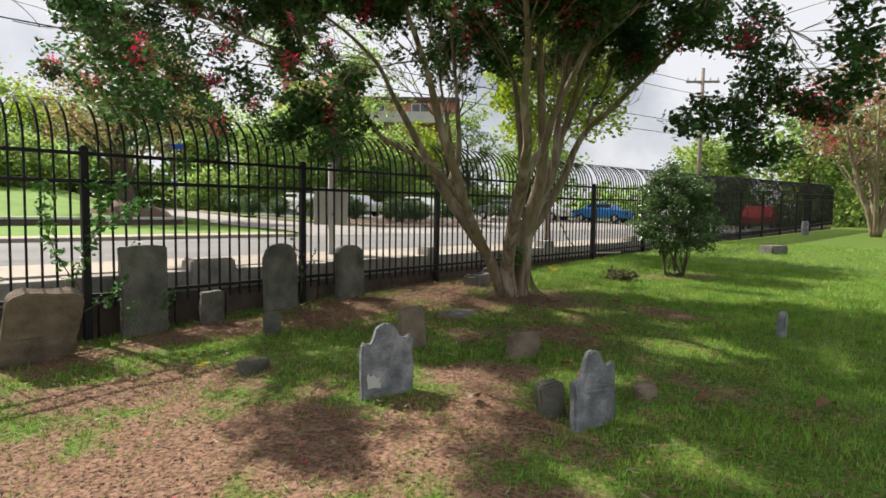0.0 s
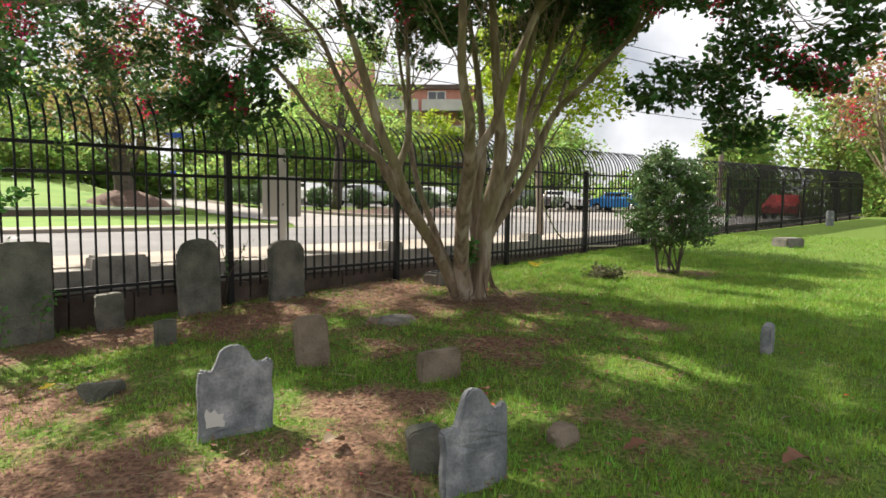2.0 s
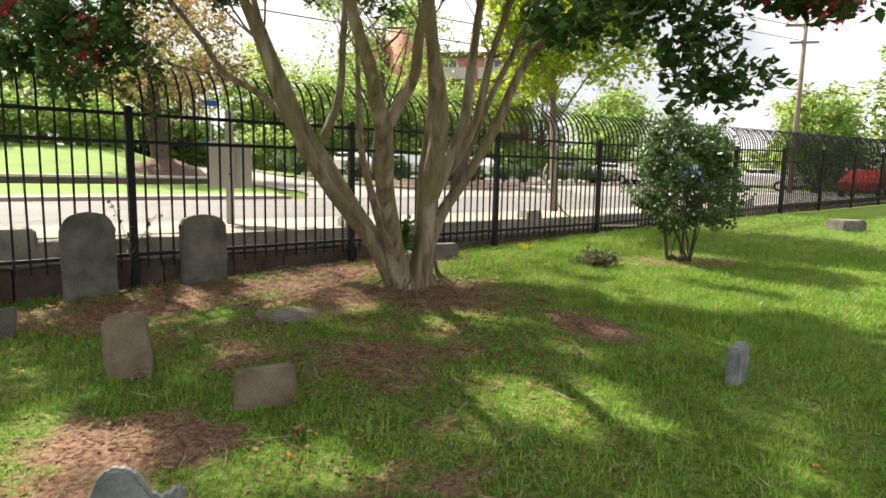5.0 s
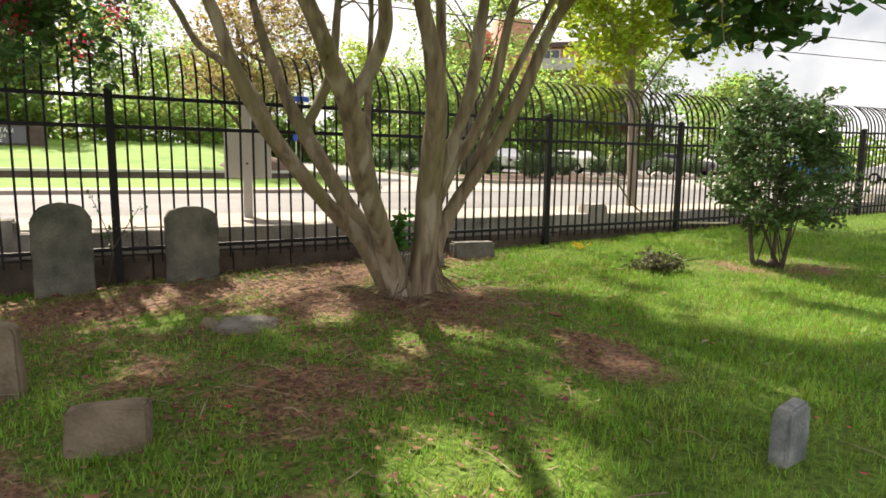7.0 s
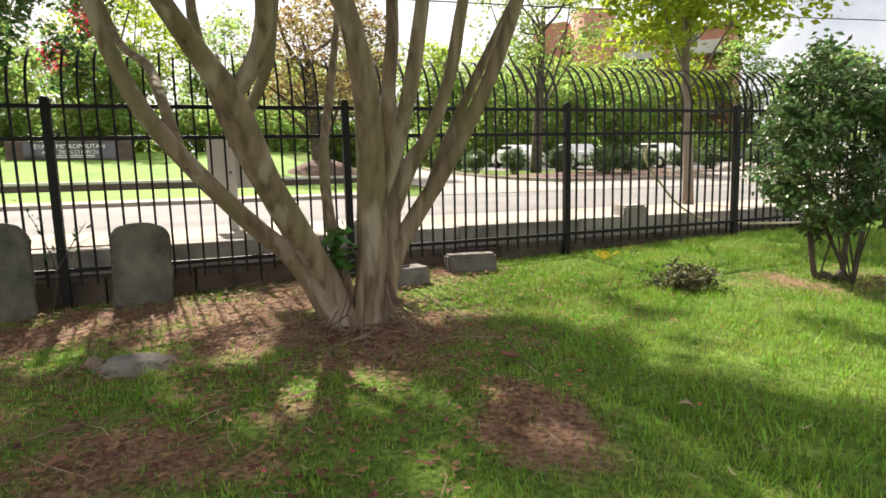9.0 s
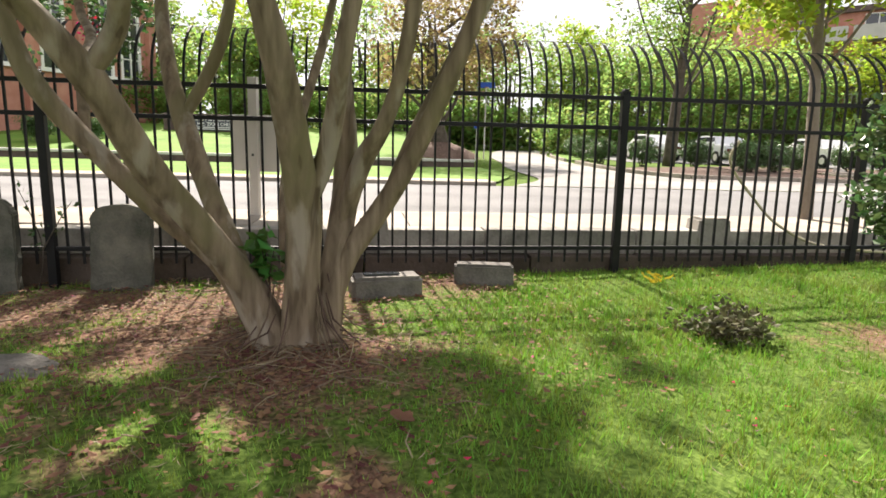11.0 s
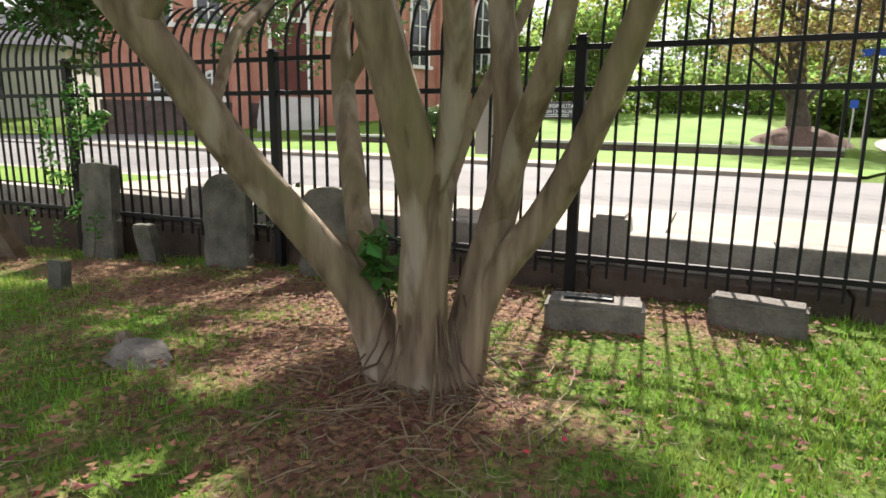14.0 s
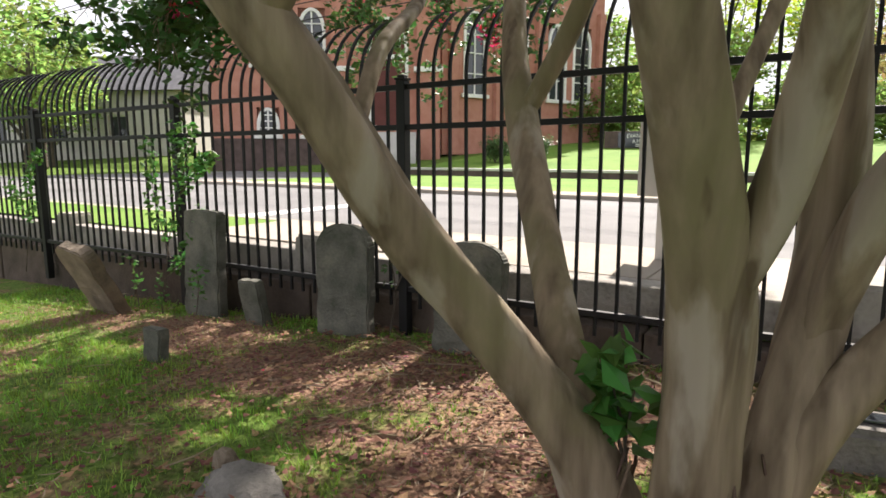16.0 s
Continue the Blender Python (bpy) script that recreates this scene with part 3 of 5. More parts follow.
# ---- street ----
def strip(name, s0, s1, d0, d1, z, th, material, label, joint=0.0, piece="slab"):
    root = thing(name, Matrix.Translation(at(s0, d0)) @ pose(0, 0, 0, 0, 0, FYAW), label, name, kind="structure")
    n = max(1, round((s1 - s0) / joint)) if joint else 1
    w = (s1 - s0) / n
    me = None
    for i in range(n):
        if me is None:
            bm = bmesh.new()
            box(bm, 0.005 if joint else 0, 0, z - th, w - (0.005 if joint else 0), d1 - d0, z, 0.006 if joint else 0)
            ob = part(piece, bm, material, root)
            me = ob.data
        else:
            ob = new(piece, me)
            ob.parent = root
        ob.location = (i * w, 0, 0)


strip("pavement", -3, 60, 0.5, 1.75, STREET + 0.05, 0.2, M_WALK, "pale concrete sidewalk along the street", 1.5, "paving_slab")
strip("kerb", -45, 60, 1.75, 1.9, STREET + 0.045, 0.25, M_WALK, "pale concrete kerb at the road's edge", 3.0, "kerb_stone")
strip("road", -120, 60, 1.9, 8.4, STREET - 0.04, 0.2, M_ROAD, "sunlit grey asphalt two-lane road")
strip("kerb", -14, 5.6, 8.4, 8.55, STREET + 0.045, 0.25, M_WALK, "pale concrete kerb on the church side", 3.0, "kerb_stone")
strip("pavement", -14, 5.6, 8.55, 9.5, STREET + 0.05, 0.2, M_WALK, "pale concrete sidewalk on the church side", 1.5, "paving_slab")
strip("road", -24, -14, 8.4, 60, STREET - 0.0, 0.3, M_ROAD, "grey asphalt side street beside the church")
strip("road_marking", -4.7, -4.3, 2.1, 5.0, STREET - 0.034, 0.05, M_WHITE, "white painted stop line on asphalt")


def land(name, left, right, material, label, lift=0.03, n=14):
    """A sheet of land between two edges, each a few (s, d) points, laid on the street side's ground."""
    L, R = spline(left, n), spline(right, n)
    V, Fc, w = [], [], 8
    for a, b in zip(L, R):
        for i in range(w + 1):
            s, d = a + (b - a) * i / w
            q = at(s, d)
            V.append((q.x, q.y, street_z(s, d) + lift))
    for j in range(len(L) - 1):
        for i in range(w):
            k = j * (w + 1) + i
            Fc.append((k, k + 1, k + w + 2, k + w + 1))
    tagged(raw(name, V, Fc, material, smooth=True), label, name, kind="structure")


def edging(name, pts, label):
    """A row of kerb stones along a bent line of (s, d) points."""
    root = thing(name, Matrix.Translation(at(*pts[0])), label, "kerb", kind="structure")
    q = [at(*p, street_z(*p)) for p in spline(pts, 8)]
    for a, b in zip(q, q[1:]):
        v = b - a
        ob = slab("kerb_stone", (0.006, -0.075, -0.2, v.length - 0.006, 0.075, 0.15), M_WALK, root, bevel=0.012)
        ob.matrix_basis = Matrix.Translation(a - at(*pts[0])) @ pose(0, 0, 0, 0, 0, math.degrees(math.atan2(v.y, v.x)))


land("driveway", [(6.0, 8.4), (7.5, 11.5), (7.9, 16), (9.0, 25), (11.5, 36), (17, 52)], [(14.5, 8.4), (12.4, 12.0), (11.6, 16), (12.4, 25), (14.6, 34), (21, 52)], M_DRIVE, "pale sunlit driveway curving between lawn and shrubs", 0.035)
land("forecourt", [(14.4, 8.4), (13.2, 10.4), (12.5, 12.4)], [(46, 8.4), (46, 10.4), (46, 12.4)], M_DRIVE, "pale worn asphalt forecourt beside the road", 0.03)
land("parking_lot", [(19.5, 12.3), (20, 14), (20.5, 16.5)], [(46, 12.3), (46, 14), (46, 16.5)], M_DRIVE, "pale sunlit concrete parking apron", 0.03)
land("parking_lot", [(16, 25), (16.5, 32), (18, 40)], [(50, 20), (50, 30), (50, 40)], M_ROAD, "asphalt parking lot behind the shrub island", 0.03)
edging("island_kerb", [(12.35, 22), (11.75, 16.5), (12.5, 12.8), (15.0, 12.3), (19.2, 12.3), (20.2, 16.2)], "pale concrete kerb round the mulch island")
edging("drive_kerb", [(12.5, 24), (13.4, 29), (14.9, 34)], "pale concrete kerb along the curving driveway")
edging("lot_kerb", [(20.6, 16.6), (30, 16.6), (44, 16.6)], "pale concrete kerb before the mulch bed")


def lawn_wall():
    root = thing("lawn_wall", Matrix.Translation(at(-13.6, 18.75)) @ pose(0, 0, 0, 0, 0, FYAW), "low dark brick lawn wall with pale cap", "wall", kind="structure")
    for i in range(10):
        slab("brick_course", (i * 2.06, 0, 0.2, i * 2.06 + 2.05, 0.3, 0.62), M_WALLBRICK, root, bevel=0.01)
        slab("cap_stone", (i * 2.06, -0.04, 0.62, i * 2.06 + 2.05, 0.42, 0.72), M_CONC, root, bevel=0.015)


M_WALLBRICK = mat("dark_brick", [(0.07, 0.05, 0.045), (0.14, 0.1, 0.09)], 3, 0.9, 0, 0.4, 30)
lawn_wall()


land("lawn", [(-13.6, 19.25), (-13.6, 26), (-13.6, 34)], [(6.2, 19.25), (7.0, 26), (7.0, 34)], M_LAWN, "bright mown church lawn behind its low wall", 0.025)
land("mulch_bed", [(11.95, 17), (12.6, 13.1), (13.2, 12.9)], [(19.5, 21), (19.8, 17), (19.1, 12.5)], M_MULCH, "brown mulch island below clipped shrubs", 0.09)
land("mulch_bed", [(20.4, 16.8), (20, 18.5), (19.6, 21)], [(44, 16.8), (44, 18.5), (44, 20)], M_MULCH, "brown mulch bed with rocks before the parked cars", 0.09)
land("verge", [(-14, 9.55), (-14, 14), (-14, 18.7)], [(5.9, 9.55), (7.1, 13.5), (7.2, 18.7)], M_LAWN, "mown grass verge before the low wall", 0.06)
land("verge", [(-45, 0.42), (-45, 1.0), (-45, 1.74)], [(-3.02, 0.42), (-3.02, 1.0), (-3.02, 1.74)], M_LAWN, "rough grass verge between fence and kerb", 0.1)
land("verge", [(12.7, 24), (13.5, 29), (15, 34)], [(14.6, 24), (15.4, 29), (17, 34)], M_LAWN, "narrow grass strip beside the driveway", 0.08)


rk = random.Random(31)
for i in range(16):
    q = at(rk.uniform(21.5, 36), rk.uniform(17.1, 17.9))
    s_, d_ = sd(q.x, q.y)
    bm = bmesh.new()
    bmesh.ops.create_icosphere(bm, subdivisions=2, radius=rk.uniform(0.18, 0.36))
    for v in bm.verts:
        v.co *= 1 + 0.5 * noise.noise(v.co * 4 + Vector((i, 0, 0)))
        v.co.z *= 0.7
    ob = part("landscape_rock", bm, M_CURB, None, "pale rough rock in the mulch bed", category="rock")
    ob["group"] = "rocks in the mulch bed"
    ob.location = (q.x, q.y, street_z(s_, d_) + 0.15)


# ---- vegetation ----
def clump_tree(name, x, y, z, h, r, material, label, seed, trunk=0.16, base=0.35, leaf=0.3, n=60, per=34, stems=1, bark=None, category="tree", spread=0.26, flowers=None):
    """A tree: trunk, limbs to crown clumps, and a crown of leaves with gaps."""
    rng, nrng = random.Random(seed), np.random.default_rng(seed)
    root = thing(name, Matrix.Translation((x, y, z)), label, category)
    bark = bark or M_BARKD
    cz = h * (base + 1) / 2
    hz = h * (1 - base) / 2
    cents = []
    while len(cents) < n:
        v = Vector((rng.gauss(0, 1), rng.gauss(0, 1), rng.gauss(0, 1))).normalized() * rng.uniform(0.35, 1.0) ** 0.6
        k = 0.8 + 0.35 * noise.noise(Vector((v.x * 1.7 + seed, v.y * 1.7, v.z * 1.7)))
        cents.append(Vector((v.x * r * k, v.y * r * k, cz + v.z * hz * k)))
    bm = bmesh.new()
    for i in range(stems):
        a = 2 * math.pi * i / max(1, stems) + seed
        o = Vector((math.cos(a), math.sin(a), 0)) * (trunk * 0.9 if stems > 1 else 0)
        lean = Vector((math.cos(a), math.sin(a), 0)) * (r * 0.35 if stems > 1 else 0.1 * r)
        top = Vector((0, 0, cz)) + lean
        pts = spline([(*(o), trunk * 1.15), (*(o * 1.2 + Vector((0, 0, h * base * 0.5)) + lean * 0.2), trunk), (*(o + Vector((0, 0, h * base)) + lean * 0.5), trunk * 0.8), (*top, trunk * 0.35)], 4)
        tube(bm, [p[:3] for p in pts], [p[3] for p in pts], 9, 0.1, True, seed + i)
        for c in cents[i::max(1, stems)][:12]:
            q = pts[rng.randrange(len(pts) // 2, len(pts))]
            mid = (Vector(q[:3]) + c) / 2 + Vector((rng.uniform(-0.2, 0.2), rng.uniform(-0.2, 0.2), -0.1)) * r * 0.3
            ls = spline([(*q[:3], trunk * 0.3), (*mid, trunk * 0.2), (*c, trunk * 0.07)], 3)
            tube(bm, [p[:3] for p in ls], [max(0.004, p[3]) for p in ls], 5, 0, False)
    part("trunk", bm, bark, root, smooth=True)
    v, f = leaves(nrng, np.array([tuple(c) for c in cents]), r * spread * (0.6 + 0.8 * nrng.random(n)), per, leaf, 0.75)
    tagged(raw("crown", v, f, material, root), kind="stuff")
    if flowers:
        pick = [cents[i] for i in nrng.choice(n, flowers, replace=False)]
        v, f = leaves(nrng, np.array([tuple(c + Vector((0, 0, 0.15))) for c in pick]), r * 0.12, 40, leaf * 0.7, 1.0)
        tagged(raw("blossoms", v, f, M_FLOWER, root, "faded red blossom clusters"), kind="stuff")
    return root


def street_tree(name, s, d, h, r, material, label, seed, **kw):
    p = at(s, d)
    return clump_tree(name, p.x, p.y, street_z(s, d) - 0.05, h, r, material, label, seed, **kw)


def mulch_mound():
    c = at(6.0, 22.0)
    bm = bmesh.new()
    rings = []
    for r, h in ((1.9, -0.25), (1.5, 0.12), (0.9, 0.38), (0.45, 0.55)):
        rings.append([bm.verts.new((r * (1 + 0.12 * noise.noise(Vector((math.cos(a), math.sin(a), r)))) * math.cos(a), r * math.sin(a), h)) for a in (2 * math.pi * i / 20 for i in range(20))])
    for a, b in zip(rings, rings[1:]):
        for i in range(20):
            bm.faces.new((a[i], a[(i + 1) % 20], b[(i + 1) % 20], b[i]))
    bm.faces.new(rings[-1])
    ob = part("mulch_mound", bm, M_MULCH, None, "brown mulch mound round the lawn tree's foot", True, category="mulch", kind="stuff")
    ob.location = (c.x, c.y, street_z(6.0, 22.0))


mulch_mound()
# the lime tree by the pavement, the lawn tree, the far crape myrtle and the trees behind
clump_tree("street_tree", 1.55, 14.6, STREET, 5.6, 2.1, M_LIME, "young street tree with bright yellow-green leaves", 3, 0.075, 0.36, 0.12, 150, 90, bark=M_WOOD, spread=0.21)
street_tree("lawn_tree", 6.0, 22.0, 8.5, 4.2, M_RUST, "broad lawn tree with rust-tinged leaves", 4, trunk=0.4, base=0.2, leaf=0.2, n=130, per=60, spread=0.2)
street_tree("street_tree", 16.6, 21.5, 12, 4.5, M_GREEN, "tall street tree with a dark straight trunk", 6, trunk=0.26, base=0.32, leaf=0.2, n=90, per=60, spread=0.2)
clump_tree("crape_myrtle", 14.6, 24.6, gz(14.6, 24.6), 7.6, 3.9, M_RUST, "far crape myrtle with fading red blossoms", 5, 0.09, 0.28, 0.17, 95, 42, stems=7, bark=M_BARK, flowers=34, spread=0.2)
rt = random.Random(8)
for i in range(19):
    s = -56 + i * 6.5 + rt.uniform(-2, 2)
    street_tree("woodland_tree", s, rt.uniform(39, 52), rt.uniform(9, 14), rt.uniform(4.0, 5.5), rt.choice([M_GREEN, M_GREEN, M_LIME]), "tall leafy tree behind the church lawn", 20 + i, trunk=0.3, base=0.12, leaf=0.34, n=85, per=46, spread=0.24)
for i in range(11):
    s = 44 + (i % 6) * 6.0 + rt.uniform(-1.5, 1.5)
    street_tree("woodland_tree", s, -2 + i * 2.0 + rt.uniform(-1.5, 1.5), rt.uniform(6, 10), rt.uniform(2.8, 4.2), rt.choice([M_GREEN, M_GREEN, M_LIME]), "leafy tree beyond the road's bend", 50 + i, trunk=0.22, base=0.08, leaf=0.34, n=80, per=46, spread=0.3)
for s, d, h, r in ((22, 36, 8, 4), (27, 38, 9, 4.5), (31, 34, 8, 4), (10, 50, 10, 4.5), (33, 38, 10, 5), (38, 22, 8, 4), (-4, 37, 8, 3.5), (-11, 38, 9, 4), (20, 42, 10, 4.5), (27, 44, 11, 5)):
    street_tree("woodland_tree", s, d, h, r, M_GREEN, "leafy green tree beyond the driveway", int(70 + s + d), trunk=0.24, base=0.1, leaf=0.34, n=80, per=46, spread=0.3)
for i in range(6):
    street_tree("woodland_tree", -32 - i * 6, 12 + i * 3.5, rt.uniform(7, 11), rt.uniform(3.5, 4.5), M_GREEN, "leafy tree along the side street", 90 + i, trunk=0.25, base=0.2, leaf=0.34, n=80, per=46, spread=0.3)
for i in range(7):
    clump_tree("woodland_tree", 19 + i * 5, 40 + rt.uniform(-3, 6) - i * 3.5, 0.5, rt.uniform(7, 10), 3.8, M_GREEN, "leafy tree beyond the graveyard lawn", 110 + i, 0.25, 0.1, 0.34, 80, 46, spread=0.3)

for i in range(24):
    s = -62 + i * 5.2 + rt.uniform(-1, 1)
    if 8 < s < 14:
        continue
    street_tree("hedge_shrub", s, rt.uniform(34.5, 37), rt.uniform(2.4, 3.8), rt.uniform(2.4, 3.2), M_GREEN, "overgrown hedge shrub behind the church lawn", 200 + i, trunk=0.1, base=0.0, leaf=0.3, n=70, per=44, spread=0.34, category="shrub")



def far_woods():
    """The dense growth that closes the view behind the trees."""
    rng = np.random.default_rng(77)
    C = []
    for s0, s1, d0, d1, n, top in ((-95, 9, 40, 47, 4200, 4.6), (7, 15, 42, 48, 900, 7.0), (13, 60, 41, 47, 2400, 6.0), (50, 64, -14, 30, 1800, 4.5), (-95, -60, 4, 40, 1500, 6.0)):
        s, d = rng.uniform(s0, s1, n), rng.uniform(d0, d1, n)
        for a, b in zip(s, d):
            p = at(a, b)
            h = top * (0.65 + 0.35 * noise.noise(Vector((a * 0.23, b * 0.1, 2))))
            C.append((p.x, p.y, street_z(a, min(b, 36)) + rng.random() ** 1.3 * h))
    v, f = leaves(rng, np.array(C), 0.7, 5, 0.6, 0.8)
    tagged(raw("far_woods", v, f, M_GREEN), "dense green woodland edge beyond the lawn", "woods", kind="stuff")


far_woods()


def shrub(x, y, z, r, h, seed, material=None, label="clipped rounded evergreen shrub", leaf=0.09, n=60, per=60, name="shrub", base=0.05, spread=0.4):
    return clump_tree(name, x, y, z, h, r, material or M_BUSH, label, seed, 0.03, base, leaf, n, per, stems=3, category="shrub", spread=spread)


for i, (s, d) in enumerate(((13.3, 21.5), (14.0, 25.5), (14.6, 28.2), (15.4, 31), (16.4, 33.8), (14.9, 20.6), (16.9, 19.8), (18.6, 18.8), (18.3, 16.6), (17.0, 16.2), (21.4, 19.2), (23.2, 18.6), (25.4, 19.0), (27.8, 18.4), (30.5, 18.6), (33.6, 18.3), (-10.8, 22.5), (-8.6, 22))):
    p = at(s, d)
    shrub(p.x, p.y, street_z(s, d) + 0.02, 0.75, 1.3, 130 + i)

# the glossy shrub in the graveyard and a low clump
bx, by = 3.5, 10.75
shrub(bx, by, gz(bx, by), 0.86, 2.2, 150, M_BUSH, "tall glossy-leaved evergreen shrub in a soil ring", 0.062, 250, 48, "evergreen_shrub", 0.04, 0.17)
shrub(2.43, 9.93, gz(2.43, 9.93), 0.34, 0.17, 151, M_WEED, "low dark weedy clump in the lawn", 0.05, 24, 40, "weed_clump", 0.0)


# ---- street furniture ----
def board_sign():
    root = thing("road_sign", Matrix.Translation(at(1.42, 1.3, STREET + 0.05)) @ pose(0, 0, 0, 0, 0, FYAW - 20), "blank grey back of a road sign on post", "sign")
    slab("post", (-0.05, -0.03, -0.1, 0.05, 0.03, 1.42), M_CONC, root, bevel=0.006)
    slab("sign_panel", (-0.27, 0.032, 0.46, 0.27, 0.045, 1.04), M_CONC, root, "pale metal panel", 0.004)
    for z in (0.62, 1.0):
        slab("bolt", (-0.012, -0.04, z, 0.012, -0.03, z + 0.024), M_GLASS, root, bevel=0.003)


board_sign()


def post_sign(s, d, h, w, ph, color, label):
    root = thing("post_sign", Matrix.Translation(at(s, d, street_z(s, d))) @ pose(0, 0, 0, 0, 0, FYAW - 15), label, "sign")
    bm = bmesh.new()
    tube(bm, [(0, 0, -0.2), (0, 0, h)], [0.03, 0.03], 8)
    part("post", bm, M_CONC, root)
    slab("sign_panel", (-w / 2, -0.045, h - ph, w / 2, -0.032, h), color, root, bevel=0.004)


M_BLUE = mat("blue_sign", [(0.02, 0.07, 0.4), (0.03, 0.1, 0.5)], 3, 0.4, 0, 0)
post_sign(7.3, 20.2, 1.6, 0.22, 0.26, M_BLUE, "small blue sign on a grey post")
post_sign(7.9, 21.5, 3.3, 0.75, 0.24, M_BLUE, "blue street name sign on a post")


def utility_pole(x, y, h, wires=True):
    root = thing("utility_pole", Matrix.Translation((x, y, 0.3)), "grey wooden utility pole with crossarm and wires", "utility pole")
    bm = bmesh.new()
    tube(bm, [(0, 0, -0.3), (0, 0, h * 0.5), (0, 0, h)], [0.17, 0.14, 0.11], 10)
    part("pole", bm, M_WOOD, root, smooth=True)
    slab("crossarm", (-1.1, -0.06, h - 1.0, 1.1, 0.06, h - 0.85), M_WOOD, root, bevel=0.01)
    slab("crossarm", (-0.8, -0.06, h - 2.0, 0.8, 0.06, h - 1.87), M_WOOD, root, bevel=0.01)
    for dx in (-1.0, -0.5, 0.5, 1.0):
        bm = bmesh.new()
        tube(bm, [(dx, 0, h - 0.86), (dx, 0, h - 0.75), (dx, 0, h - 0.62)], [0.05, 0.06, 0.03], 8)
        part("insulator", bm, M_CONC, root)


utility_pole(13.8, 44, 11.0)
p = at(-45, 13)
utility_pole(p.x, p.y, 8)
for dz, dd in ((0.0, 0.0), (0.45, 0.4), (1.5, -0.4), (1.9, 0.3)):
    bm = bmesh.new()
    a, b = at(-45, 13 + dd, 6.2 + dz), Vector((13.8, 44, 6.6 + dz * 1.9))
    pts = [a.lerp(b, i / 24) - Vector((0, 0, 0.9 * 4 * (i / 24) * (1 - i / 24))) for i in range(25)]
    tube(bm, pts, [0.018] * 25, 5)
    part("overhead_wire", bm, M_METAL, None, "thin black overhead utility wire above the street", category="wire")


def church_sign():
    root = thing("church_sign", Matrix.Translation(at(-5.2, 29.6, street_z(-5.2, 29.6))) @ pose(0, 0, 0, 0, 0, FYAW - 8), "long dark granite church sign on the lawn", "sign")
    slab("sign_slab", (-2.9, 0, -0.1, 2.9, 0.3, 0.95), M_WALLBRICK, root, bevel=0.03)
    slab("sign_face", (-2.1, -0.03, 0.08, 2.1, 0.0, 0.88), M_GLASS, root, "polished dark face", 0.01)
    for k, (words, size, z) in enumerate((("EVANS METROPOLITAN", 0.3, 0.6), ("A.M.E. ZION CHURCH", 0.26, 0.33))):
        cu = bpy.data.curves.new("lettering", "FONT")
        cu.body, cu.size, cu.align_x, cu.extrude = words, size, "CENTER", 0.006
        tmp = bpy.data.objects.new("tmp", cu)
        me = bpy.data.meshes.new_from_object(tmp)
        bpy.data.objects.remove(tmp)
        me.materials.append(M_WHITE)
        ob = new("lettering", me)
        ob.parent = root
        ob.matrix_basis = pose(0, -0.037, z, 90, 0, 0)
    for z in (0.14, 0.23):
        slab("line_of_lettering", (-1.1, -0.038, z, 1.1, -0.031, z + 0.04), M_WHITE, root)


church_sign()


# ---- buildings ----
def wall_grid(root, x0, x1, z0, z1, openings, material, y=0.0, th=0.35):
    """A wall in the plane y with rectangular holes; openings: x0, x1, z0, z1."""
    xs = sorted({x0, x1, *[v for o in openings for v in o[:2]]})
    zs = sorted({z0, z1, *[v for o in openings for v in o[2:4]]})
    bm = bmesh.new()
    for a, b in zip(xs, xs[1:]):
        run = None
        for c, d in zip(zs, zs[1:]):
            mx, mz = (a + b) / 2, (c + d) / 2
            hole = any(o[0] < mx < o[1] and o[2] < mz < o[3] for o in openings)
            if not hole:
                box(bm, a, y, c, b, y + th, d)
    bmesh.ops.remove_doubles(bm, verts=bm.verts, dist=0.001)
    part("wall", bm, material, root)


